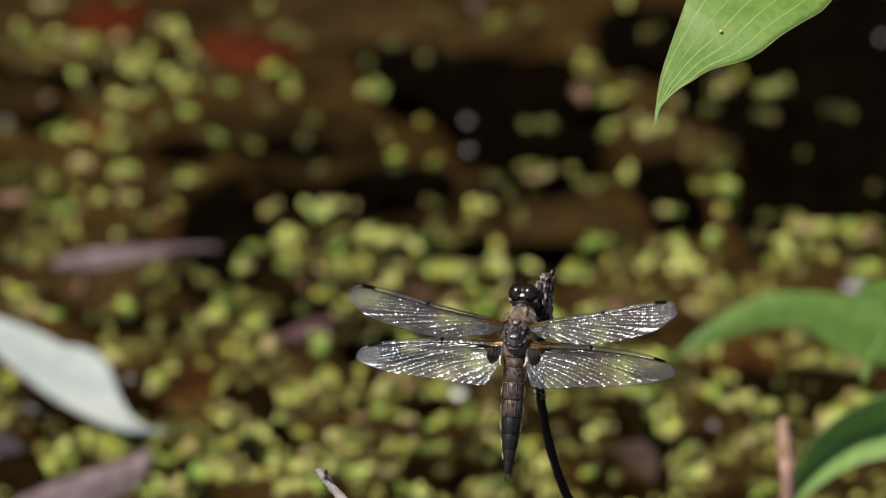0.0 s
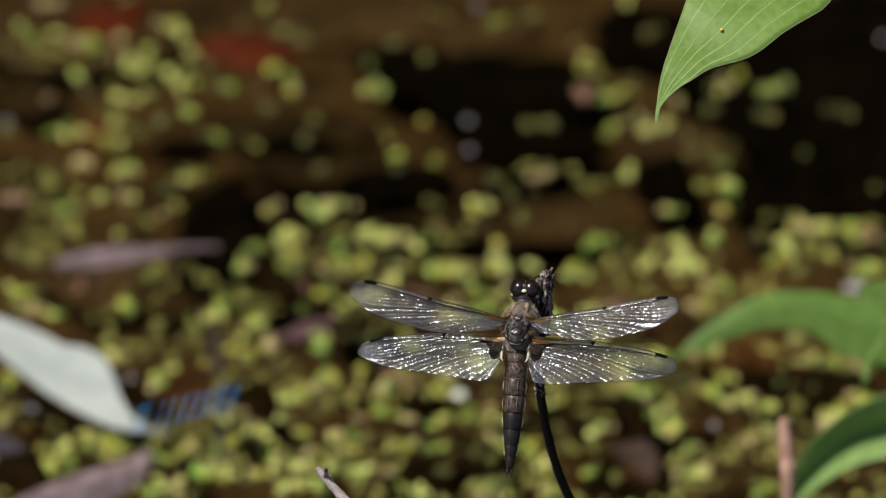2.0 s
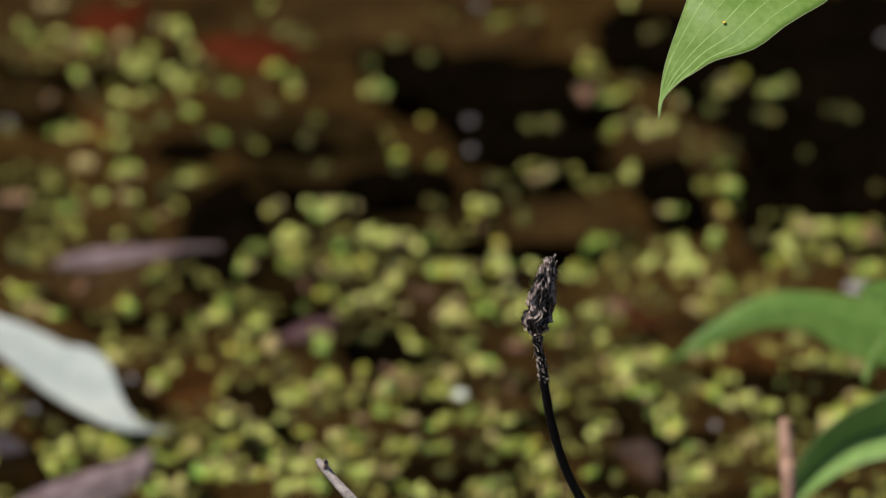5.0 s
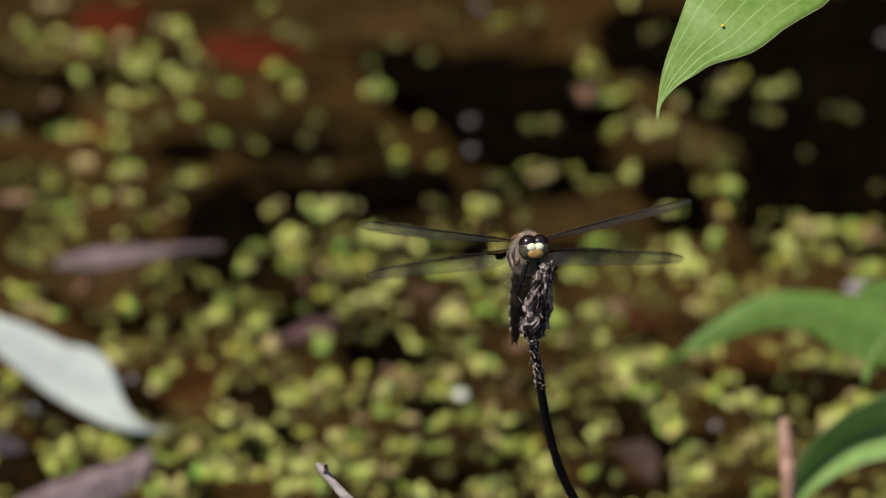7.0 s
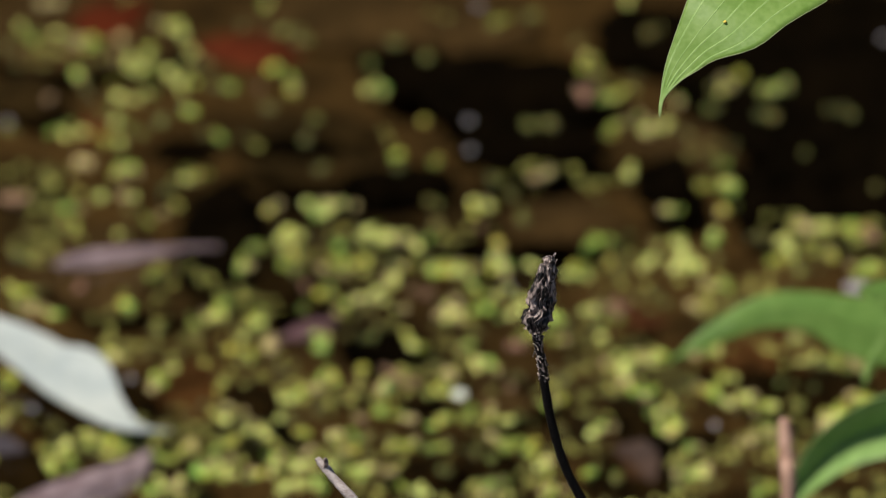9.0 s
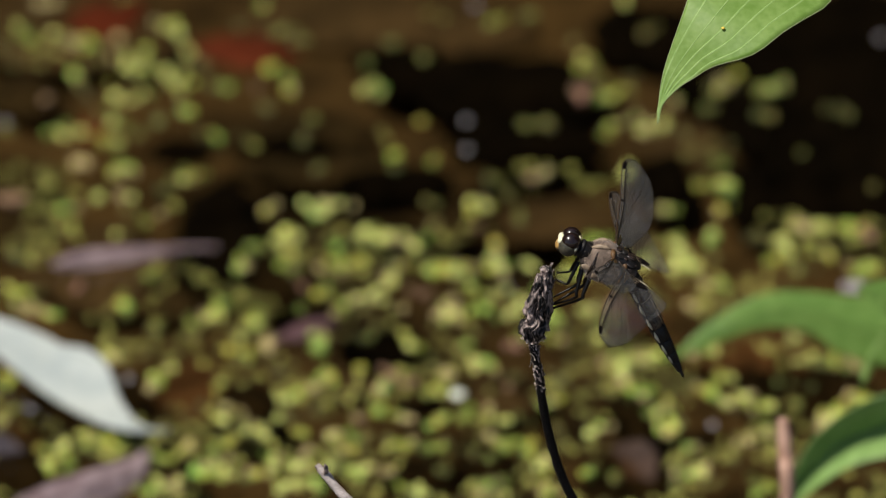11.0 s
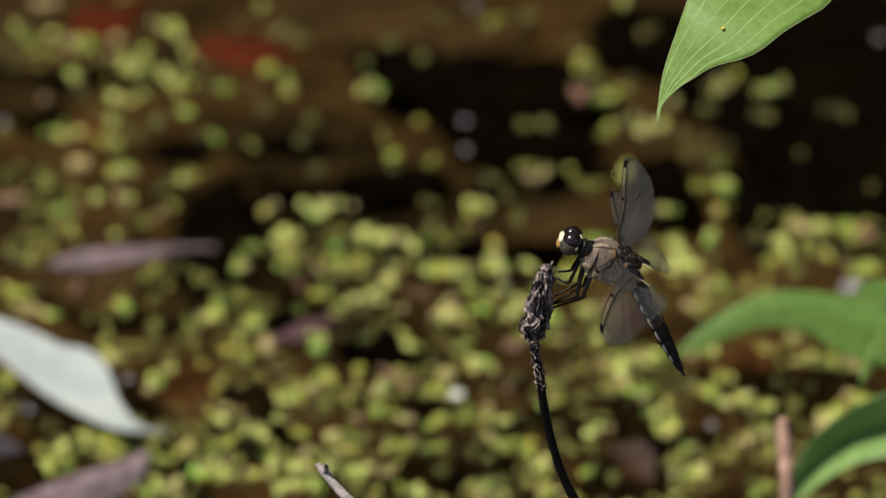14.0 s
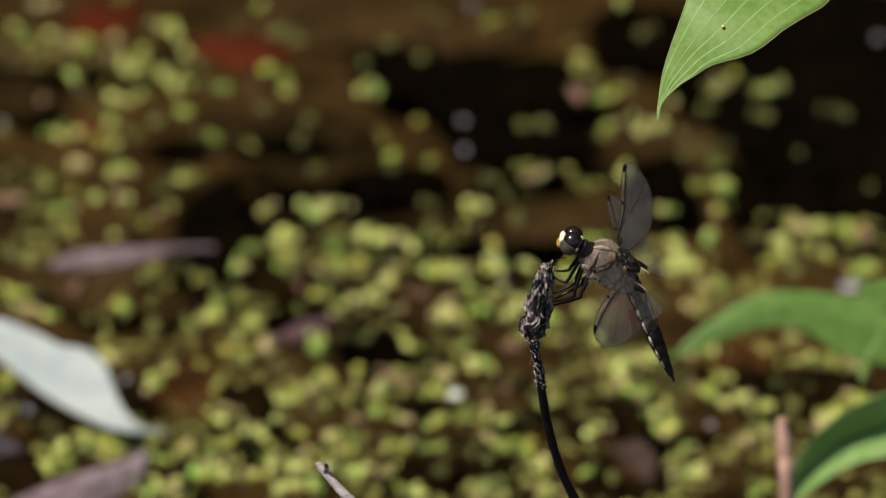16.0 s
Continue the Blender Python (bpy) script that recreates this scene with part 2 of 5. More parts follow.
def joined(*pairs):
    vs, fs = [], []
    for v, f in pairs:
        o = len(vs)
        vs += list(v)
        fs += [tuple(i + o for i in q) for q in f]
    return vs, fs


# ---- pond ----
def pond():
    # bed: uneven silt under shallow water
    n = 90
    vs, fs = [], []
    for j in range(n + 1):
        for i in range(n + 1):
            x, y = -1.5 + 3.0 * i / n, -1.2 + 3.4 * j / n
            z = -0.05 + 0.012 * noise.noise(Vector((x * 9, y * 9, 0))) + 0.005 * noise.noise(Vector((x * 40, y * 40, 3)))
            vs.append((x, y, z))
    for j in range(n):
        for i in range(n):
            a = j * (n + 1) + i
            fs.append((a, a + 1, a + n + 2, a + n + 1))
    thing("pond_bed", mesh("pond_bed", vs, fs, SILT), "brown silty pond bed under shallow clear water", "pond bed", kind="structure")
    # water: one sheet with faint ripples
    vs, fs = [], []
    n = 60
    for j in range(n + 1):
        for i in range(n + 1):
            vs.append((-1.5 + 3.0 * i / n, -1.2 + 3.4 * j / n, 0.0))
    for j in range(n):
        for i in range(n):
            a = j * (n + 1) + i
            fs.append((a, a + 1, a + n + 2, a + n + 1))
    thing("water", mesh("water", vs, fs, WATER), "still brownish pond water dotted with duckweed", "water", kind="structure")
    # ground round the pond, out to the horizon
    vs, fs = [], []
    rows = [(0.94, -0.08), (1.0, -0.02), (1.02, 0.03), (1.15, 0.08), (1.6, 0.12), (4, 0.3), (40, 0.4), (900, 0.4)]
    k = 48
    for s, z in rows:
        for i in range(k):
            a = 2 * math.pi * i / k
            c, d = math.cos(a), math.sin(a)
            round_in = 0.97 + 0.07 * noise.noise(Vector((c * 1.7, d * 1.7, 8)))
            vs.append((1.5 * s * c * round_in, 0.5 + 1.7 * s * d * round_in, z + (0.02 * noise.noise(Vector((c * 5, d * 5, s))) if 1.01 < s < 40 else 0)))
    for j in range(len(rows) - 1):
        for i in range(k):
            fs.append((j * k + i, j * k + (i + 1) % k, (j + 1) * k + (i + 1) % k, (j + 1) * k + i))
    thing("ground", mesh("ground", vs, fs, SOIL), "dark muddy bank round the pond", "ground", kind="structure")
    # unseen dark woods beyond the far bank, added to darken what the water mirrors
    vs, fs = [], []
    n, m = 120, 26
    for j in range(m + 1):
        for i in range(n + 1):
            a = radians(-15 + 210 * i / n)
            h = 9.0 * j / m
            r = 7.5 + 1.2 * noise.noise(Vector((a * 6, h * 0.8, 0))) + 0.7 * noise.noise(Vector((a * 20, h * 3, 5)))
            top = 1 + 0.25 * noise.noise(Vector((a * 5, 0, 9)))
            vs.append((r * math.cos(a), 0.5 + r * math.sin(a), 0.2 + h * top))
    for j in range(m):
        for i in range(n):
            a = j * (n + 1) + i
            fs.append((a, a + 1, a + n + 2, a + n + 1))
    thing("backdrop", mesh("backdrop", vs, fs, WOODS), "unseen dark woods beyond the far bank, mirrored in the water", "woods", kind="structure")


def blob(name, x, y, rx, ry, material, z, seed, thick=0.004, wob=0.35):
    """A low uneven mound lying at the level z."""
    c = afloat(x, y, z)
    k = 26
    sx, sy = rx * STEP * 1.16, ry * STEP * 1.16 / math.sin(PITCH)
    vs, fs = [(0, 0, thick)], []
    for s, h in ((0.45, 0.9), (0.8, 0.55), (1.0, -0.6)):
        for i in range(k):
            a = 2 * math.pi * i / k
            q = s * (1 + wob * noise.noise(Vector((math.cos(a) * 1.6 + seed, math.sin(a) * 1.6, seed * 0.7))) + 0.5 * wob * noise.noise(Vector((math.cos(a) * 4 + seed, math.sin(a) * 4, 3))))
            vs.append((sx * q * math.cos(a), sy * q * math.sin(a), h * thick))
    for i in range(k):
        fs.append((0, 1 + i, 1 + (i + 1) % k))
        for r in range(2):
            fs.append((1 + r * k + i, 1 + (r + 1) * k + i, 1 + (r + 1) * k + (i + 1) % k, 1 + r * k + (i + 1) % k))
    ob = new(name, mesh(name, vs, fs, material))
    ob.location = c
    return ob


# dark mounds standing in for deep, shaded water: x, y, half width, half height
SHADE_FAR = [(1420, 120, 240, 150), (1560, 250, 170, 130), (900, 150, 170, 60), (930, 250, 150, 40), (1150, 60, 110, 50), (720, 120, 90, 40), (1545, 40, 120, 70)]
SHADE_MID = [(395, 410, 90, 90), (740, 322, 80, 25), (1420, 330, 130, 55), (690, 620, 95, 30), (660, 330, 70, 25), (1180, 325, 60, 50), (1500, 330, 110, 70), (1330, 345, 60, 50)]
SHADE_NEAR = [(500, 490, 70, 40), (1130, 730, 60, 45), (1130, 850, 90, 40), (1345, 690, 45, 35), (150, 720, 120, 40),
             (440, 720, 60, 40), (300, 830, 50, 40), (750, 850, 80, 35), (40, 830, 60, 50), (1480, 690, 80, 40), (860, 830, 60, 30)]


# pale banks of silt on the bed: x, y, half width, half height
SILT_BANKS = [(850, 45, 110, 45), (640, 30, 260, 50), (120, 50, 210, 70), (1110, 562, 42, 26), (540, 238, 150, 40), (590, 296, 170, 26), (50, 165, 80, 40), (1000, 388, 115, 34), (830, 395, 70, 26), (320, 520, 60, 40), (50, 400, 60, 32), (50, 318, 75, 26), (190, 470, 150, 70), (1340, 610, 120, 50), (130, 720, 130, 50), (690, 660, 120, 40), (380, 690, 110, 50), (1250, 250, 160, 40), (900, 690, 90, 40)]
DIM_BANKS = {(540, 238), (590, 296), (50, 165), (830, 395), (320, 520), (50, 400), (50, 318)}
RUSTY = {(1110, 562), (130, 720), (1340, 610), (380, 690)}


def litter():
    for i, (x, y, rx, ry) in enumerate(SILT_BANKS):
        look_of, words = SILT_LIGHT, "low bank of pale brown silt on the pond bed"
        if (x, y) in RUSTY:
            look_of, words = SILT_RED, "low bank of rusty brown silt on the pond bed"
        elif (x, y) in DIM_BANKS:
            look_of, words = SILT_DARK, "low bank of dark olive-brown silt on the pond bed"
        tagged(blob("silt_bank", x, y, rx, ry, look_of, -0.042, 40 + i * 2.3, 0.003), words, "silt", "silt on the pond bed")
    for i, (x, y, rx, ry) in enumerate(SHADE_FAR + SHADE_MID + SHADE_NEAR):
        near = i >= len(SHADE_FAR + SHADE_MID)
        ob = blob("deep_shade_patch", x, y, rx, ry, DEEP_SHADE_BROWN if near else DEEP_SHADE, -0.036, i * 1.7)
        tagged(ob, "dark brown patch on the pond bed for deep, shaded water" if near else "black patch on the pond bed for deep, shaded water", "muck", "muck on the pond bed")


# floating duckweed by colour and stretch of water: x, y, fronds in the clump
PALE_NORTH = [(315, 148, 5), (300, 128, 2), (325, 160, 3), (112, 238, 5), (235, 115, 3), (135, 80, 2), (665, 165, 3), (680, 160, 1), (1165, 225, 4), (1150, 232, 2), (1110, 5, 2),
              (475, 10, 2)]
PALE_MID = [(566, 382, 3), (655, 420, 3), (735, 435, 2), (522, 450, 2), (690, 420, 2), (570, 375, 5), (580, 370, 3), (670, 425, 4), (695, 428, 3), (720, 430, 3), (660, 530, 4), (680, 535, 2), (1183, 375, 2), (1210, 450, 3), (1205, 462, 3), (1215, 480, 4),
            (1225, 475, 3), (1195, 475, 2), (1465, 405, 2), (1455, 400, 1), (885, 465, 3), (1050, 435, 3), (55, 552, 3), (365, 570, 3), (378, 560, 3), (800, 560, 4), (855, 365, 2)]
PALE_SOUTH = [(300, 660, 2), (90, 825, 4), (285, 865, 4), (370, 830, 4), (580, 605, 4), (570, 615, 2), (865, 645, 3), (960, 815, 3), (1225, 840, 4), (1240, 835, 2), (1100, 660, 3),
              (1440, 640, 2), (190, 780, 2), (620, 830, 3), (540, 830, 2), (460, 768, 2), (600, 840, 2), (1290, 670, 2), (1150, 640, 2), (970, 825, 2), (400, 830, 2), (780, 745, 2)]
GREEN_NORTHWEST = [(46, 62, 3), (145, 75, 3), (170, 85, 2), (300, 50, 3), (320, 55, 2), (140, 140, 2), (228, 182, 3), (290, 212, 2), (270, 170, 2), (215, 225, 2), (212, 262, 2),
                   (220, 300, 2), (262, 125, 2), (245, 130, 2), (60, 75, 1), (190, 255, 1), (200, 190, 1), (200, 150, 1), (180, 215, 1), (250, 240, 1), (340, 95, 1), (330, 200, 1), (100, 62, 1), (265, 90, 1)]
GREEN_NORTH = [(480, 125, 2), (520, 145, 2), (520, 168, 2), (540, 252, 3), (750, 218, 1), (700, 282, 2), (775, 285, 1), (395, 155, 2), (390, 245, 2), (878, 42, 3), (1038, 105, 2),
               (1045, 128, 3), (1075, 172, 4), (1085, 178, 2), (1090, 225, 3), (1075, 240, 2), (1130, 212, 2), (1145, 240, 1)]
GREEN_NORTHEAST = [(1290, 150, 2), (1275, 165, 2), (1310, 135, 1), (1285, 160, 1), (1355, 160, 2), (1380, 155, 3), (1365, 168, 2), (1395, 160, 2), (1275, 295, 2),
                   (1200, 185, 1)]
GREEN_WEST = [(215, 310, 2), (330, 315, 4), (345, 320, 2), (125, 372, 2), (125, 412, 2), (180, 350, 2), (220, 350, 2), (265, 395, 3), (210, 418, 2), (285, 485, 2), (228, 545, 2),
              (30, 520, 3), (25, 535, 2), (90, 560, 2), (110, 560, 1), (390, 545, 2), (350, 585, 2)]
GREEN_CORE = [(517, 428, 3), (528, 456, 3), (520, 478, 3), (466, 446, 2), (431, 471, 2), (632, 432, 2), (742, 425, 2), (592, 482, 3), (588, 520, 3), (640, 470, 3), (700, 470, 2), (760, 482, 2), (800, 480, 3), (850, 548, 3), (880, 520, 2), (950, 478, 2), (960, 530, 3), (975, 560, 2), (905, 562, 2), (475, 375, 3), (482, 372, 1), (520, 415, 3), (515, 425, 2), (520, 455, 3), (460, 440, 2), (430, 475, 2), (590, 465, 2), (600, 440, 2), (585, 510, 2), (580, 530, 3),
              (620, 405, 2), (645, 430, 2), (610, 560, 2), (630, 535, 2), (700, 550, 2), (715, 480, 2), (740, 475, 2), (700, 505, 2), (690, 495, 1), (780, 480, 3), (540, 555, 2),
              (450, 565, 3), (460, 580, 2), (400, 540, 2), (410, 560, 2)]
GREEN_PERCH = [(870, 370, 2), (840, 378, 1), (880, 445, 2), (895, 485, 1), (870, 480, 3), (1060, 430, 2), (1020, 490, 3), (1040, 478, 2), (1090, 475, 2), (1075, 470, 1),
               (1060, 545, 3), (1045, 550, 2), (1070, 575, 2), (990, 575, 4), (1005, 578, 2), (850, 520, 2), (838, 510, 2), (880, 532, 2), (790, 545, 2), (815, 570, 2), (795, 480, 3), (810, 490, 2),
               (830, 475, 1), (1110, 310, 2), (1150, 470, 3), (1160, 465, 2), (1170, 435, 2), (905, 562, 3), (925, 545, 3)]
GREEN_EAST = [(1255, 330, 3), (1240, 335, 2), (1275, 335, 2), (1300, 335, 2), (1280, 375, 2), (1270, 425, 3), (1260, 435, 1), (1205, 425, 2), (1270, 510, 3), (1260, 515, 2),
              (1395, 435, 2), (1400, 445, 2), (1380, 430, 2), (1365, 465, 2), (1405, 470, 2), (1455, 455, 3), (1475, 460, 2), (1440, 450, 1), (1515, 415, 2), (1500, 410, 2),
              (1535, 485, 3), (1555, 470, 2), (1520, 475, 1)]
GREEN_SOUTHWEST = [(215, 635, 3), (205, 640, 1), (295, 665, 2), (285, 675, 2), (20, 680, 2), (30, 670, 1), (15, 740, 2), (10, 750, 1), (190, 780, 3), (170, 785, 3), (210, 780, 2),
                   (220, 785, 2), (140, 795, 3), (110, 810, 3), (95, 840, 2), (85, 800, 1), (120, 835, 1), (300, 815, 3), (290, 820, 2), (320, 810, 1), (275, 870, 2), (365, 845, 3),
                   (380, 800, 2), (390, 790, 2), (395, 850, 2), (390, 690, 2), (390, 745, 2)]
GREEN_SOUTH = [(435, 630, 3), (425, 620, 1), (445, 640, 1), (430, 600, 2), (565, 620, 2), (590, 670, 3), (580, 675, 2), (560, 690, 2), (530, 700, 3), (515, 710, 2), (510, 740, 3),
               (500, 745, 1), (520, 750, 2), (540, 770, 2), (420, 735, 2), (405, 725, 2), (440, 760, 3), (460, 770, 2), (450, 755, 2), (470, 775, 2), (415, 780, 2), (410, 815, 3),
               (405, 790, 2), (730, 615, 3), (725, 605, 1), (640, 665, 2), (675, 690, 2), (665, 735, 2), (680, 725, 2)]
GREEN_SHORE = [(715, 740, 3), (720, 745, 2), (775, 755, 2), (770, 690, 3), (755, 700, 2), (785, 700, 2), (600, 770, 3), (615, 785, 3), (590, 780, 2), (630, 800, 2), (590, 810, 2),
               (540, 810, 3), (535, 830, 2), (555, 830, 2), (540, 860, 3), (520, 860, 2), (560, 865, 2), (510, 875, 2), (640, 845, 3), (720, 795, 3), (705, 790, 2), (740, 790, 2),
               (760, 795, 2), (780, 795, 2), (485, 815, 2), (720, 870, 3), (740, 875, 2), (755, 878, 2), (480, 845, 3), (440, 850, 2), (500, 845, 2)]
GREEN_ROOT = [(945, 592, 2), (915, 602, 2), (985, 605, 2), (850, 650, 2), (880, 660, 1), (815, 620, 2), (830, 615, 1), (985, 665, 3), (990, 680, 2), (960, 715, 2), (980, 715, 2), (1000, 710, 2), (830, 735, 3), (820, 745, 2),
              (870, 735, 2), (890, 750, 2), (790, 745, 2), (900, 785, 2), (930, 790, 2), (910, 795, 2), (940, 800, 2), (960, 835, 2), (785, 795, 2), (860, 870, 3), (870, 860, 3),
              (890, 855, 2), (880, 880, 2), (980, 865, 2), (975, 880, 2), (1065, 765, 3), (1045, 840, 2), (1090, 845, 2), (1070, 610, 2)]
GREEN_BANK = [(1090, 640, 3), (1120, 640, 3), (1130, 630, 2), (1165, 630, 2), (1130, 690, 2), (1145, 700, 3), (1150, 735, 2), (1170, 755, 2), (1085, 690, 1), (1205, 840, 2),
              (1185, 725, 3), (1190, 745, 2), (1200, 760, 3), (1210, 755, 2), (1185, 770, 2), (1235, 795, 1), (1280, 675, 2), (1260, 700, 3), (1245, 695, 2), (1310, 705, 2),
              (1300, 720, 2), (1270, 620, 3), (1255, 625, 2), (1345, 720, 3), (1355, 725, 2), (1345, 780, 2), (1365, 770, 2), (1345, 860, 3), (1350, 875, 2)]
GREEN_CORNER = [(1410, 600, 3), (1400, 605, 2), (1430, 605, 1), (1445, 645, 2), (1475, 745, 3), (1500, 730, 3), (1515, 715, 3), (1490, 745, 2), (1520, 705, 2), (1530, 715, 2),
                (1430, 815, 1), (1480, 635, 2), (1500, 645, 2), (1520, 655, 2)]
TAN_CLUMPS = [(150, 288, 3), (140, 295, 2), (222, 312, 3), (85, 8, 2), (215, 70, 1), (205, 105, 1), (522, 162, 1), (962, 314, 2), (608, 365, 2), (790, 556, 3), (1430, 405, 2),
              (1235, 550, 2), (270, 690, 1), (310, 865, 3), (475, 610, 2), (480, 620, 2), (685, 840, 3), (460, 840, 2), (550, 800, 1), (1110, 680, 3), (1105, 670, 2), (800, 670, 2),
              (960, 872, 2), (1255, 840, 3), (1465, 755, 3), (1330, 785, 3), (1335, 730, 1), (1420, 820, 2), (340, 790, 1), (870, 775, 1), (1230, 630, 1)]
PINK_CLUMPS = [(25, 352, 3), (20, 358, 1), (1035, 168, 3), (1050, 160, 1), (945, 318, 1), (1085, 545, 3), (1095, 552, 2), (850, 405, 1), (1545, 420, 2), (690, 665, 2), (700, 670, 1),
               (735, 680, 1), (905, 690, 1), (920, 615, 1), (540, 510, 1), (140, 515, 1), (88, 178, 1), (750, 525, 2), (460, 160, 1), (640, 745, 1)]
DULL_NORTH = [(170, 178, 2), (170, 110, 1), (150, 160, 1), (380, 240, 2), (25, 235, 2), (10, 85, 1), (30, 100, 1), (365, 115, 2), (395, 155, 1), (655, 115, 1), (755, 105, 1), (690, 78, 1),
              (430, 50, 1), (500, 60, 2), (530, 60, 1), (480, 195, 1), (545, 75, 1), (560, 215, 1), (1025, 75, 2), (950, 30, 2), (930, 222, 1), (982, 228, 2), (1150, 60, 2),
              (1485, 200, 3), (1130, 140, 1), (1370, 210, 1), (1345, 205, 1), (1425, 275, 1), (1220, 245, 1), (1270, 195, 1), (575, 300, 2), (30, 120, 1)]
DULL_MID = [(40, 460, 2), (95, 325, 1), (290, 340, 1), (230, 375, 1), (60, 520, 1), (270, 585, 1), (775, 400, 1), (775, 365, 1), (705, 300, 1), (640, 460, 1), (560, 430, 1),
            (650, 550, 1), (590, 420, 1), (670, 580, 1), (920, 390, 2), (870, 318, 2), (905, 350, 1), (950, 475, 1), (1330, 425, 1), (1550, 335, 1), (1270, 460, 1), (1420, 485, 1),
            (1350, 430, 1), (1180, 540, 1), (1130, 530, 1), (1160, 525, 1)]
DULL_SOUTH = [(295, 755, 2), (280, 757, 1), (260, 630, 1), (360, 720, 1), (350, 600, 1), (500, 660, 2), (610, 710, 1), (660, 600, 2), (690, 780, 2),
              (650, 780, 2), (560, 735, 1), (790, 840, 1), (920, 740, 1), (990, 760, 1), (840, 810, 1), (870, 815, 1), (910, 670, 1), (795, 838, 2), (1380, 682, 1), (1200, 825, 1),
              (1200, 865, 1), (1220, 680, 1), (1190, 700, 1), (1440, 690, 1), (1415, 720, 1), (1400, 770, 1)]
# where the pale discs that imitate sun glints lie
GLINTS = [(847, 12, 1), (830, 216, 1), (832, 268, 1), (1265, 755, 1), (57, 725, 1), (15, 218, 1), (232, 672, 1), (1565, 70, 1), (902, 512, 1)]


def frond_mesh(seed, material):
    """One round frond: a low dished pad with a notch."""
    r = random.Random(seed)
    size, turn, lobe = r.uniform(0.0008, 0.0019), r.uniform(0, 6.28), r.uniform(0.05, 0.2)
    k = 14
    vs, fs = [(0, 0, 0.0005)], []
    for s, h in ((0.55, 0.0011), (1.0, 0.0005), (0.96, -0.0003)):
        for i in range(k):
            a = 2 * math.pi * i / k
            q = size * s * (1 + lobe * math.cos(2 * (a - turn)) - 0.14 * max(0, math.cos(a - turn)) ** 8)
            vs.append((q * math.cos(a), q * math.sin(a), h))
    for i in range(k):
        j = (i + 1) % k
        fs.append((0, 1 + i, 1 + j))
        for q in range(2):
            fs.append((1 + q * k + i, 1 + (q + 1) * k + i, 1 + (q + 1) * k + j, 1 + q * k + j))
    return mesh("frond", vs, fs, material)


def duckweed():
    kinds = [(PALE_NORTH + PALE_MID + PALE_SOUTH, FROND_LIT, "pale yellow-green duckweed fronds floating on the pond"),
             (GREEN_NORTHWEST + GREEN_NORTH + GREEN_NORTHEAST + GREEN_WEST + GREEN_CORE + GREEN_PERCH + GREEN_EAST, FROND, "yellow-green duckweed fronds floating on the pond"),
             (GREEN_SOUTHWEST + GREEN_SOUTH + GREEN_SHORE + GREEN_ROOT + GREEN_BANK + GREEN_CORNER, FROND, "crowded yellow-green duckweed fronds afloat near the bank"),
             (TAN_CLUMPS, FROND_TAN, "withered straw-coloured duckweed fronds afloat"),
             (PINK_CLUMPS, FROND_PINK, "reddish dying duckweed fronds afloat"),
             (DULL_NORTH + DULL_MID + DULL_SOUTH, FROND_SHADED, "dull olive duckweed fronds coloured as if sunk out of the sun")]
    r = random.Random(5)
    fronds = {}
    for _, material, _ in kinds:
        fronds[material.name] = [frond_mesh(k * 13 + 1, material) for k in range(8)]
    fronds[FROND_FRESH.name] = [frond_mesh(k * 13 + 5, FROND_FRESH) for k in range(8)]
    for rows, material, label in kinds:
        clumps = []
        for x, y, n in rows:
            # tufts that touch drift as one clump
            near = next((q for q in clumps if abs(q[0][0] - x) < 34 and abs(q[0][1] - y) < 20), None)
            if near:
                near.append((x, y, n))
            else:
                clumps.append([(x, y, n)])
        for tufts in clumps:
            look_of, words = material, label
            if material is FROND:
                chance = r.random()
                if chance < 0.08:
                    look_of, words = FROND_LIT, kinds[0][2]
                elif chance < 0.24:
                    look_of, words = FROND_SHADED, kinds[5][2]
            at = afloat(tufts[0][0], tufts[0][1])
            clump = thing("duckweed", None, words, "duckweed", "duckweed on the pond", m=Matrix.Translation(at + Vector((0, 0, 0.0004))))
            for x, y, n in tufts:
                o, start = afloat(x, y) - at, r.uniform(0, 6.28)
                for c in range(n + (r.random() < 0.4)):
                    a, d = 2.4 * c + start, 0.0019 * math.sqrt(c) * r.uniform(0.75, 1.35)
                    kind = look_of
                    if material in (FROND, FROND_LIT):
                        kind = r.choice((look_of, look_of, look_of, look_of, look_of, FROND_FRESH, FROND_FRESH, FROND_LIT, FROND_SHADED, FROND_TAN))
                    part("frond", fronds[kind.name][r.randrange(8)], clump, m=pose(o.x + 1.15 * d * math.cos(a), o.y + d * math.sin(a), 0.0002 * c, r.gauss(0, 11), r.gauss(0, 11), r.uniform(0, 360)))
    # sun glints built as small pale bodies afloat
    vs, fs = ball(0.0011, 0.0011, 0.0006, (0, 0, 0.0004), 12, 6)
    me = mesh("speck", vs, fs, PALE)
    for x, y, n in GLINTS:
        thing("petal_or_glint", me, "tiny pale disc standing for a sun glint on the water", "petal", "petals on the pond").location = afloat(x, y)
    thing("petal_or_glint", mesh("petal", *ball(0.0019, 0.0022, 0.0007, (0, 0, 0.0007), 14, 7), PETAL), "white petal floating among the duckweed", "petal", "petals on the pond").location = afloat(814, 702)
    thing("petal_or_glint", mesh("petal", *ball(0.0036, 0.0026, 0.0007, (0, 0, 0.0007), 14, 7), PALE), "greyish pink fleck near the arching leaf", "petal", "petals on the pond").location = afloat(1516, 512)
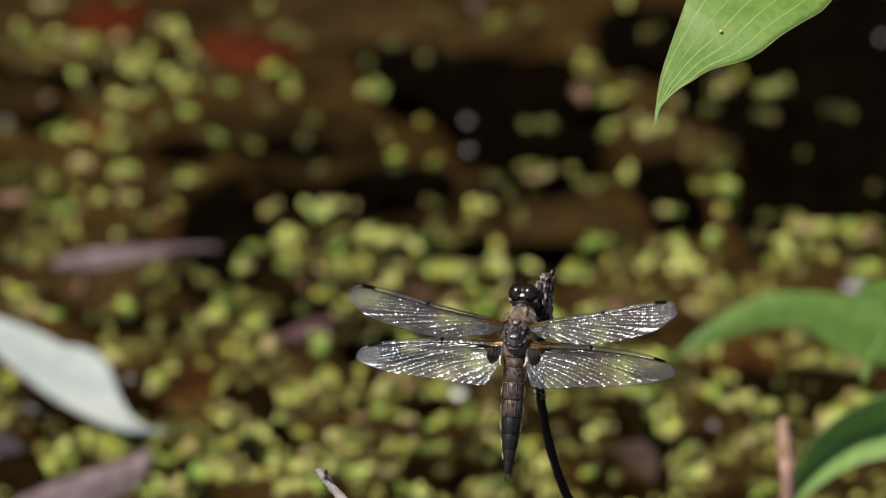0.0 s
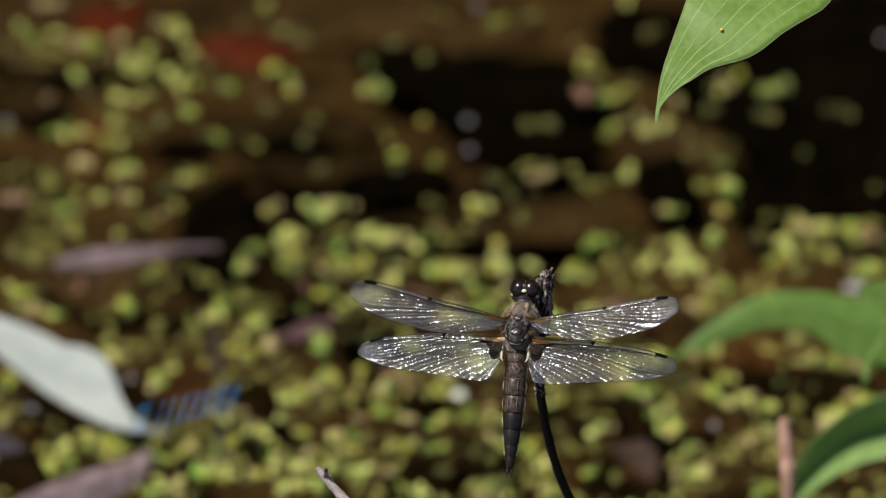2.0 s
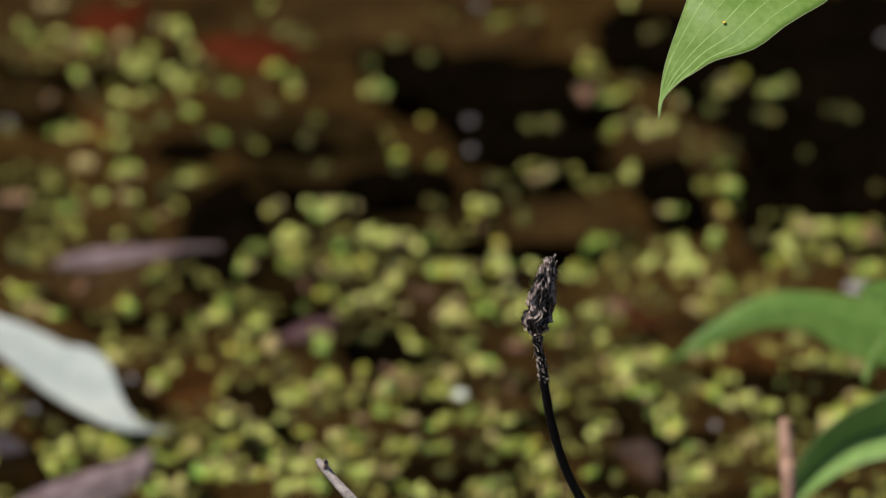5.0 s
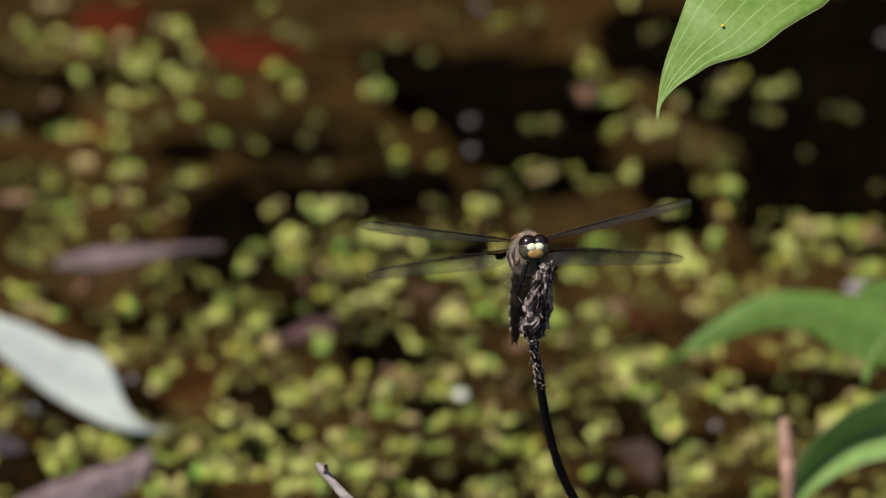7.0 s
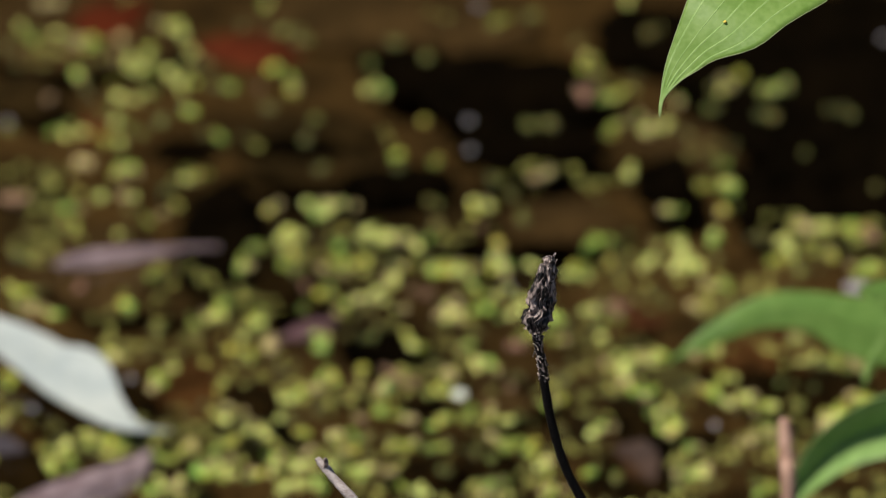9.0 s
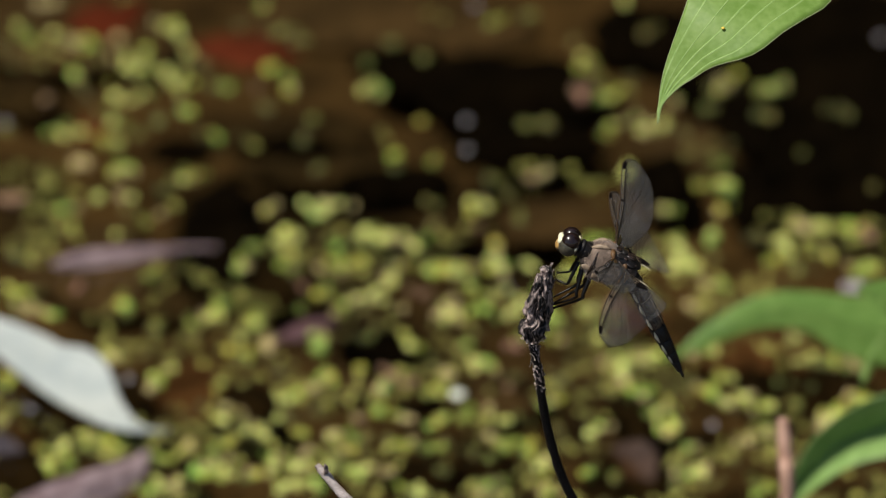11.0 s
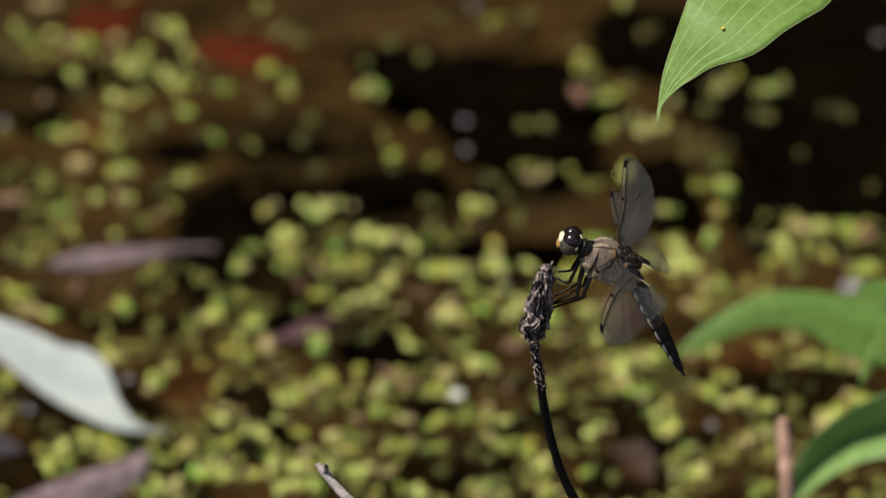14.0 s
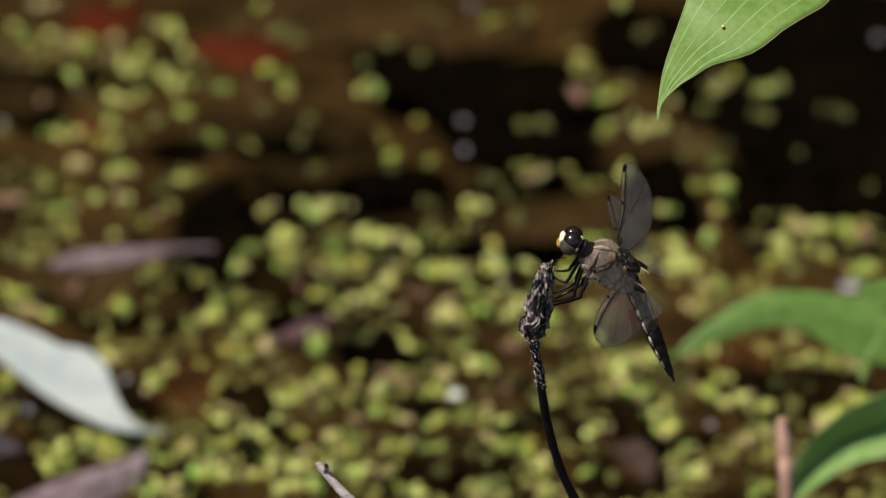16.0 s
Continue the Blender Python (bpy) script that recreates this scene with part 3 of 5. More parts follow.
    # a gas bubble that comes up from the silt
    bubble = thing("gas_bubble", mesh("gas_bubble", *ball(0.0013, 0.0013, 0.0008, (0, 0, 0.0005), 14, 8), BUBBLE_SKIN), "pale gas bubble rising to the pond's surface", "bubble", m=Matrix.Translation(afloat(1017, 393)))
    # finer duckweed between the clumps
    vs, fs = [], []
    for i in range(10500):
        x, y = r.uniform(-80, 1650), r.uniform(-60, 960)
        dens = noise.noise(Vector((x / 170, y / 90, 4))) + (y - 560) / 1100
        if dens < r.uniform(-0.1, 0.7) or any(((x - a) / b) ** 2 + ((y - c) / d) ** 2 < 0.8 for a, c, b, d in SHADE_FAR + SHADE_MID + SHADE_NEAR):
            continue
        p = afloat(x, y)
        s = r.uniform(0.0005, 0.0014)
        o = len(vs)
        vs.append((p.x, p.y, 0.0012))
        for q in range(7):
            a = q * 2 * math.pi / 7
            vs.append((p.x + s * math.cos(a), p.y + s * math.sin(a) * 0.9, 0.0004))
        fs += [(o, o + 1 + q, o + 1 + (q + 1) % 7) for q in range(7)]
    for i in range(15000):
        x, y = r.uniform(-1.35, 1.35), r.uniform(-1.05, 2.05)
        if (x / 1.4) ** 2 + ((y - 0.5) / 1.6) ** 2 > 1 or (abs(x) < 0.16 and -0.25 < y < 1.15) or noise.noise(Vector((x * 9, y * 5, 4))) + 0.1 < r.uniform(-0.4, 0.6):
            continue
        s, o = r.uniform(0.0012, 0.003), len(vs)
        vs.append((x, y, 0.0014))
        for q in range(5):
            a = q * 2 * math.pi / 5 + x * 90
            vs.append((x + s * math.cos(a), y + s * math.sin(a), 0.0004))
        fs += [(o, o + 1 + q, o + 1 + (q + 1) % 5) for q in range(5)]
    thing("small_duckweed", mesh("small_duckweed", vs, fs, FROND_MIX), "tiny olive duckweed scattered between larger fronds", "duckweed", kind="stuff")
    return bubble


# ---- leaves ----
def leaf(name, line, widths, material, label, category, veins=7, fold=0.25, wave=0.04, facing=None, parallel=False, thick=0.00035, vein_mat=None, group="", tilt=0.0):
    """A leaf blade along a line of places from tip to base, with half widths for its two sides, a midrib and side veins."""
    n, m = 40, 10
    rib = curve_through(line, n)
    base = rib[n // 2].copy()
    facing = (facing or (EYE - base)).normalized()
    top, fs = [], []
    sides = []
    for i in range(n + 1):
        s = i / n
        d = (rib[min(i + 1, n)] - rib[max(i - 1, 0)]).normalized()
        out = d.cross(facing).normalized()
        nor = out.cross(d).normalized()
        if tilt:
            out = Matrix.Rotation(tilt, 3, d) @ out
            nor = out.cross(d).normalized()
        wl, wr = along(widths[0], s), along(widths[1], s)
        sides.append((out, nor, wl, wr))
        for j in range(-m, m + 1):
            q = j / m
            w = (wl if q < 0 else wr) * abs(q)
            lift = -fold * w * (1 if q else 0) + wave * (wl + wr) * 0.5 * math.sin(s * 19 + (2 if q < 0 else 0)) * q * q
            top.append(rib[i] - base + out * (math.copysign(w, q)) + nor * lift)
    k = 2 * m + 1
    for i in range(n):
        for j in range(k - 1):
            a = i * k + j
            fs.append((a, a + 1, a + k + 1, a + k))
    ob = new(name, mesh(name, top, fs, material))
    ob.location = base
    tagged(ob, label, category, group)
    so = ob.modifiers.new("thickness", "SOLIDIFY")
    so.thickness = thick
    # midrib and side veins, a little proud of the blade
    pts = [top[i * k + m] + sides[i][1] * (0.00002 if parallel else 0.0001) for i in range(n + 1)]
    vm = vein_mat or VEIN
    part("midrib", mesh("midrib", *tube(pts, [0.00008 + (0.00016 if parallel else 0.00027) * i / n for i in range(n + 1)], 6, flat=0.15 if parallel else 0.4, lay=sides[0][0]), vm), ob)
    for edge in ((0, k - 1) if parallel else ()):
        pts = [top[i * k + edge] for i in range(n + 1)]
        part("rim", mesh("rim", *tube(pts, [0.00009] * (n + 1), 6), RIM), ob, "thin pale leaf rim")
    for v in range(veins):
        for sgn in (-1, 1):
            if parallel and sgn < 0 and v % 2 == 0 and veins > 2:
                continue
            if parallel:
                q0 = (v + 1) / (veins + 1)
                pts = []
                for i in range(1, n + 1):
                    s = i / n
                    f = min(0.97, q0 * (1 + 1.3 * max(0.0, 0.5 - s)))
                    a = f * m
                    j0 = min(int(a), m - 1)
                    t = a - j0
                    p = top[i * k + m + sgn * j0] * (1 - t) + top[i * k + m + sgn * (j0 + 1)] * t
                    pts.append(p + sides[i][1] * 0.00002)
            else:
                i0 = int(n * (0.95 - 0.85 * v / veins))
                pts = []
                for j in range(0, m):
                    i = max(0, i0 - int(j * 0.9))
                    pts.append(top[i * k + m + sgn * j] + sides[i][1] * 0.00008)
            part("vein", mesh("vein", *tube(pts, [0.00024 if parallel else 0.00022] * len(pts), 6, flat=0.12 if parallel else 0.22, lay=sides[1][0] if parallel else None), vm), ob)
    return ob


# ---- perch ----
def perch():
    pts = [(973, 457, 0), (972, 468, 0), (967, 490, 0), (961, 520, 0), (955, 550, 0), (950, 572, 0), (952, 590, 0)]
    stem = [(949, 584), (953, 612), (960, 650), (966, 692), (975, 740), (988, 790), (1004, 836), (1028, 884), (1070, 960), (1120, 1080), (1180, 1300), (1225, 1600)]

    def upright(x, y):
        p = sight(x, y)
        h = (p.z - PERCH) / math.cos(PITCH) ** 2
        return Vector((p.x, 0.0, PERCH + h))
    foot = Vector((upright(1232, 1700).x, 0, 0))
    stick = new("perch_stick")
    stick.location = foot
    tagged(stick, "blackened dead stalk with a flaky bark knob on top", "stick")
    line = [upright(*p) - foot for p in stem]
    line.append(Vector((0, 0, -0.05)))
    line = curve_through(line, 70)
    rad = [0.0009 + 0.0001 * min(1, i / 18) + 0.0002 * i / 70 for i in range(71)]
    stalk = part("stalk", mesh("stalk", *tube(line, rad, 10, 0.12), STALK), stick, "smooth black stalk")
    knob_line = curve_through([upright(x, y) - foot for x, y, _ in pts], 120)
    prof = [(0, 0.0006), (0.03, 0.0011), (0.08, 0.00138), (0.13, 0.0012), (0.2, 0.00145), (0.33, 0.00195), (0.5, 0.0025), (0.7, 0.0028), (0.83, 0.0028), (0.91, 0.002), (1.0, 0.0011)]
    rk = [along(prof, i / 120) for i in range(121)]
    vs, fs = tube(knob_line, rk, 96, 0.0)
    # shrunken, furrowed bark: long ridges broken across
    for i, v in enumerate(vs):
        ring, a = divmod(i, 96)
        c = knob_line[ring]
        ang = 2 * math.pi * a / 96 + 0.7 * noise.noise(Vector((ring * 0.06, 3.1, 0)))
        q = Vector((math.cos(ang) * 1.7, math.sin(ang) * 1.7, ring * 0.03))
        q += 0.3 * noise.noise_vector(q * 1.5)
        ridge = 1 - abs(noise.noise(q)) * 2.6
        strand = 1 - abs(noise.noise(Vector((q.x * 2.0, q.y * 2.0, q.z * 1.6 + 4)))) * 2.6
        vs[i] = c + (v - c) * (1 + 0.42 * ridge + 0.34 * strand - 0.36)
    knob = part("knob", mesh("knob", vs, fs, BARK), stick, "crumbly dark bark knob")
    r = random.Random(11)
    # peeling strips of bark along the knob and the upper stalk
    chips = []
    for c in range(10):
        long = c < 6
        L, W = (r.uniform(0.0024, 0.0052), r.uniform(0.00035, 0.0006)) if long else (r.uniform(0.0007, 0.0013), r.uniform(0.0005, 0.0009))
        vs, fs = [], []
        bend, twist = r.uniform(-0.5, 0.5), r.uniform(-0.8, 0.8)
        for i in range(6):
            for j in range(3):
                t = i / 5 - 0.5
                w = (j / 2 - 0.5) * W * (1 - 1.1 * t * t) * r.uniform(0.75, 1.2)
                vs.append((w + bend * W * t * 2, t * L, 0.00012 * r.uniform(-1, 1) + 0.00022 * (2 * abs(t)) ** 3 + w * twist - abs(w) * 0.5))
        n = len(vs)
        vs += [(x * 0.92, y * 0.97, z - 0.00016) for x, y, z in vs]
        for i in range(5):
            for j in range(2):
                a = i * 3 + j
                fs += [(a, a + 1, a + 4, a + 3), (a + n, a + 3 + n, a + 4 + n, a + 1 + n)]
        edge = [0, 1, 2, 5, 8, 11, 14, 17, 16, 15, 12, 9, 6, 3]
        fs += [(edge[i], edge[i] + n, edge[(i + 1) % 14] + n, edge[(i + 1) % 14]) for i in range(14)]
        chips.append(mesh("bark_flake", vs, fs, BARK if c in (2, 5, 8) else FLAKE, False))
    for i in range(74):
        if i < 24:
            k = r.randrange(22, 108)
            c, d, rr = knob_line[k], (knob_line[k + 1] - knob_line[k - 1]).normalized(), rk[k] * 1.05
        else:
            k = r.randrange(1, 16)
            c, d, rr = line[k], (line[k + 1] - line[k - 1]).normalized(), rad[k] * 1.03
        a = r.uniform(0, 2 * math.pi)
        o = Vector((math.cos(a), math.sin(a), 0))
        o = (o - d * o.dot(d)).normalized()
        q = Matrix((d.cross(o), d, o)).transposed().to_4x4()
        m = Matrix.Translation(c + o * rr) @ q @ pose(0, 0, 0, r.gauss(0, 5), r.gauss(0, 14), r.gauss(0, 11))
        chip = chips[r.choice((0, 1, 2, 3, 4, 5, 0, 3, 6, 9))] if i < 24 else chips[r.choice((2, 6, 7, 8, 9, 8))]
        # mostly dark chips on the right, to shade the side away from the sun
        if o.x > 0.25 and r.random() < 0.8:
            chip = chips[r.choice((2, 5, 8))]
        part("bark_flake", chip, knob if i < 24 else stalk, m=m @ Matrix.Diagonal((r.uniform(0.55, 1.35),) * 3 + (1,)))
    # ragged collar under the knob
    for i in range(14):
        a = i * 0.449
        c = knob_line[106]
        o = Vector((math.cos(a), math.sin(a), -0.25)).normalized()
        m = Matrix.Translation(c + o * 0.0026) @ o.to_track_quat("Z", "Y").to_matrix().to_4x4() @ pose(0, 0, 0, r.uniform(-60, 60), r.uniform(-30, 30), r.uniform(0, 360))
        part("bark_flake", chips[6 + i % 4], knob, m=m)
    return stick


def twig():
    base = sight(960, 1330, 0.06)
    ob = new("dead_twig")
    ob.location = Vector((base.x, base.y, 0))
    tagged(ob, "pale grey broken twig end leaning out of the pond", "twig")
    pts = [sight(561, 812, 0.01), sight(570, 824, 0.01), sight(592, 850, 0.01), sight(620, 882, 0.01), sight(690, 960, 0.013), sight(800, 1100, 0.03), Vector((base.x, base.y, -0.02))]
    line = curve_through([p - ob.location for p in pts], 40)
    part("shaft", mesh("shaft", *tube(line, [0.0006 + 0.00035 * min(1, i / 8) + 0.0005 * i / 40 for i in range(41)], 10, 0.25), TWIG), ob)
    nub = curve_through([p - ob.location for p in (sight(576, 832, 0.01), sight(577, 820, 0.008), sight(575, 812, 0.007))], 6)
    part("bud", mesh("bud", *tube(nub, [0.0006, 0.0006, 0.0006, 0.0005, 0.0005, 0.0004, 0.0002], 8, 0.3), BARK), ob, "dark broken bud")
    return ob


def leaves():
    w = 0.0
    u = STEP
    upper = leaf("broad_leaf", [sight(1166, 212, w), sight(1172, 172, w), sight(1200, 110, w), sight(1268, 20, w), sight(1350, -75, 0.01), sight(1440, -170, 0.02), sight(1520, -260, 0.03)],
                 ([(0, 0.4 * u), (0.083, 1.5 * u), (0.167, 4 * u), (0.333, 22 * u), (0.5, 60 * u), (0.667, 92 * u), (0.833, 86 * u), (1, 5 * u)],
                  [(0, 0.4 * u), (0.083, 1.5 * u), (0.167, 5 * u), (0.27, 22 * u), (0.333, 38 * u), (0.39, 52 * u), (0.43, 72 * u), (0.465, 94 * u), (0.5, 107 * u), (0.55, 116 * u), (0.6, 130 * u), (0.667, 145 * u), (0.833, 118 * u), (1, 5 * u)]),
                 LEAF, "fresh green pointed leaf with pale arching veins", "leaf", 3, 0.03, 0.012, parallel=True, facing=Vector((-0.1, -0.6, 0.8)))
    vs, fs = ball(0.00042, 0.00042, 0.0003, (0, 0, 0), 12, 8)
    egg = part("egg", mesh("egg", vs, fs, EGG), upper, "tiny round yellow insect egg")
    want = (sight(1282, 42, 0) - EYE).normalized()
    spot = max((v.co for v in upper.data.vertices), key=lambda c: (c + upper.location - EYE).normalized().dot(want))
    egg.location = EYE + want * (spot + upper.location - EYE).length - upper.location + Vector((-0.1, -0.6, 0.8)) * 0.0001
    w, u = 0.35, STEP * 1.035
    mid = leaf("arching_leaf", [sight(1182, 642, w), sight(1265, 590, w), sight(1355, 552, w), sight(1440, 550, w), sight(1515, 575, w), sight(1610, 590, w), sight(1720, 610, w)],
               ([(0, u), (0.167, 20 * u), (0.333, 33 * u), (0.5, 36 * u), (0.667, 55 * u), (0.833, 70 * u), (1, 4 * u)], [(0, u), (0.167, 20 * u), (0.333, 32 * u), (0.5, 42 * u), (0.667, 62 * u), (0.833, 66 * u), (1, 4 * u)]),
               LEAF_DEEP, "green arching leaf hanging over the pond", "leaf", 5, 0.15, 0.02, vein_mat=LEAF_DEEP)
    w, u = 0.29, STEP * 1.03
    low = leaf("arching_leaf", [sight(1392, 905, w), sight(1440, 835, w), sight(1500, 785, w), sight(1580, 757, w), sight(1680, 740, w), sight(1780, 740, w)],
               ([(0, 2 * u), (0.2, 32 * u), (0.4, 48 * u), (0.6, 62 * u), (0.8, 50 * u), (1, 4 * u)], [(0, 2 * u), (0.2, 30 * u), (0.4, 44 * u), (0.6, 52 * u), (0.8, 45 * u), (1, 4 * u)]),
               LEAF_SHADED, "green folded leaf low over the pond", "leaf", 5, -1.35, 0.02, vein_mat=LEAF_SHADED)
    leaf("arching_leaf", [sight(1520, 512, 0.27), sight(1555, 518, 0.27), sight(1600, 530, 0.27), sight(1700, 560, 0.27)],
         ([(0, 3 * u), (0.4, 26 * u), (0.75, 40 * u), (1, 3 * u)], [(0, 3 * u), (0.4, 26 * u), (0.75, 40 * u), (1, 3 * u)]), LEAF_DEEP, "green leaf behind the arching leaf", "leaf", 3, 0.1, 0.02, vein_mat=LEAF_DEEP)
    small = leaf("small_leaf", [sight(1529, 682, w), sight(1534, 660, w), sight(1545, 630, w), sight(1570, 590, w)],
                 ([(0, u), (0.4, 9 * u), (1, 3 * u)], [(0, u), (0.4, 9 * u), (1, 3 * u)]), LEAF, "small bright green leaf tip hanging down", "leaf", 3, 0.2, 0.02)
    for owner, way in ((upper, [(1520, -260, 0.03), (1640, -300, 0.035), (1780, -60, 0.04), (1830, 700, 0.045), (1840, 1400, 0.05)]), (mid, [(1720, 610, 0.35), (1800, 650, 0.355), (1850, 760, 0.36)]), (low, [(1780, 740, 0.29), (1840, 780, 0.295), (1870, 860, 0.3)])):
        pts = [sight(*p) for p in way]
        pts.append(Vector((pts[-1].x + 0.004, pts[-1].y + 0.004, -0.05)))
        pts = curve_through([p - owner.location for p in pts], 30)
        part("leaf_stalk", mesh("leaf_stalk", *tube(pts, [0.0006 + 0.0008 * min(1, i / 12) for i in range(31)], 8, 0.1), LEAF_DEEP), owner, "green stalk that carries the leaf")
    # reddish stem, upright out of the water
    p, q = sight(1389, 740, 0.22), sight(1396, 900, 0.22)
    d = (q - p)
    foot = p + d * 2.2
    foot = Vector((foot.x, foot.y, -0.02))
    line = curve_through([p, p + d * 0.5, q, foot], 24)
    ob = new("reddish_stem", mesh("reddish_stem", *tube([a - foot for a in line], [0.0015 + 0.00045 * min(1, i / 5) for i in range(25)], 10, 0.1), STEM_RED))
    ob.location = foot
    tagged(ob, "snapped reddish-brown plant stem standing in water", "stem")
    # leaves afloat
    floor = Vector((0, -0.25, 1))

    def drift(name, line, wl, wr, material, label, h=0.002, **more):
        return leaf(name, [afloat(x, y, h) for x, y in line], (wl, wr), material, label, "leaf", vein_mat=material, **more)
    u = STEP * 1.13
    drift("pale_leaf", [(305, 763), (248, 757), (200, 728), (130, 670), (50, 620), (-40, 570)],
          [(0, u), (0.2, 8 * u), (0.4, 28 * u), (0.6, 48 * u), (0.8, 42 * u), (1, 20 * u)], [(0, u), (0.2, 8 * u), (0.4, 26 * u), (0.55, 60 * u), (0.63, 59 * u), (0.7, 42 * u), (0.76, 41 * u), (0.88, 34 * u), (1, 20 * u)],
          LEAF_PALE, "pale silvery-green fallen leaf lying on the water", h=0.009, fold=0.08, veins=5)
    drift("dead_leaf", [(390, 437), (340, 438), (280, 446), (200, 454), (140, 462), (95, 470)],
          [(0, 2 * u), (0.25, 5 * u), (0.45, 12 * u), (0.7, 17 * u), (0.88, 11 * u), (1, 2 * u)], [(0, 2 * u), (0.25, 5 * u), (0.45, 12 * u), (0.7, 17 * u), (0.88, 11 * u), (1, 2 * u)], LEAF_MAUVE, "narrow mauve-brown dead leaf floating on the pond", h=0.003, fold=0.1, veins=3)
    drift("dead_leaf", [(268, 798), (228, 838), (150, 868), (60, 892), (-20, 920)],
          [(0, 6 * u), (0.25, 26 * u), (0.6, 30 * u), (1, 2 * u)], [(0, 6 * u), (0.25, 26 * u), (0.6, 28 * u), (1, 2 * u)], LEAF_MAUVE, "curled mauve-brown dead leaf afloat among duckweed", h=0.004, fold=0.15, veins=4)
    drift("dead_leaf", [(598, 566), (545, 584), (485, 604)],
          [(0, 4 * u), (0.5, 15 * u), (1, 3 * u)], [(0, 4 * u), (0.5, 15 * u), (1, 3 * u)], LEAF_WINE, "small wine-red dead leaf afloat", h=0.003, fold=0.1, veins=3)
    drift("dead_leaf", [(-40, 772), (0, 787), (46, 798)], [(0, 4 * u), (0.5, 22 * u), (1, 2 * u)], [(0, 4 * u), (0.5, 17 * u), (1, 2 * u)], LEAF_SLATE, "small slate-grey dead leaf afloat", h=0.003, fold=0.1, veins=3)
    drift("dead_leaf", [(1090, 790), (1130, 815), (1160, 850)], [(0, 4 * u), (0.5, 38 * u), (1, 3 * u)], [(0, 4 * u), (0.5, 38 * u), (1, 3 * u)], LEAF_BROWN, "dull brown sodden leaf among duckweed", h=0.001, fold=0.05, veins=3)
    for line, a, lab in (([(545, 90), (480, 92), (400, 86), (320, 82)], 48, "rusty red sunken leaf under the water"),
                         ([(190, 200), (170, 225), (145, 255)], 30, "small rusty red sunken leaf"),
                         ([(260, 0), (220, 25), (160, 40), (110, 50)], 50, "dark red sunken leaf under the water"),
                         ([(1185, 572), (1130, 562), (1080, 542)], 29, "dull reddish-brown sunken leaf under the water")):
        leaf("sunken_leaf", [afloat(x, y, -0.006) for x, y in line], ([(0, u), (0.5, a * u), (1, u)], [(0, u), (0.5, a * u), (1, u)]), {29: LEAF_RUST, 26: LEAF_BROWN}.get(a, LEAF_RED), lab, "leaf", facing=floor, vein_mat={29: LEAF_RUST, 26: LEAF_BROWN}.get(a, LEAF_RED), veins=3, fold=0.05)
    return upper, mid, low


# ---- dragonfly (built in millimetres, nose along +y) ----
MM = 0.001


def mm(pair):
    return [Vector(v) * MM for v in pair[0]], pair[1]


FORE = dict(length=36.5, le=[(0, 0.0), (0.2, 0.5), (0.48, 0.7), (0.6, 1.1), (0.85, 1.5), (0.94, 1.1), (0.98, 0.1), (1, -1.4)],
            chord=[(0, 2.0), (0.06, 3.8), (0.17, 5.6), (0.3, 7.6), (0.45, 8.7), (0.62, 9.0), (0.8, 8.5), (0.9, 7.2), (0.96, 5.0), (0.985, 3.2), (1, 1.3)])
HIND = dict(length=34.6, le=[(0, 0.0), (0.2, 0.4), (0.42, 0.9), (0.7, 0.7), (0.88, -0.1), (0.95, -0.9), (0.98, -1.7), (1, -2.9)],
            chord=[(0, 7.2), (0.03, 10.6), (0.08, 12.3), (0.16, 12.6), (0.35, 11.7), (0.55, 10.4), (0.75, 8.6), (0.88, 6.4), (0.95, 4.2), (0.985, 2.5), (1, 1.0)])


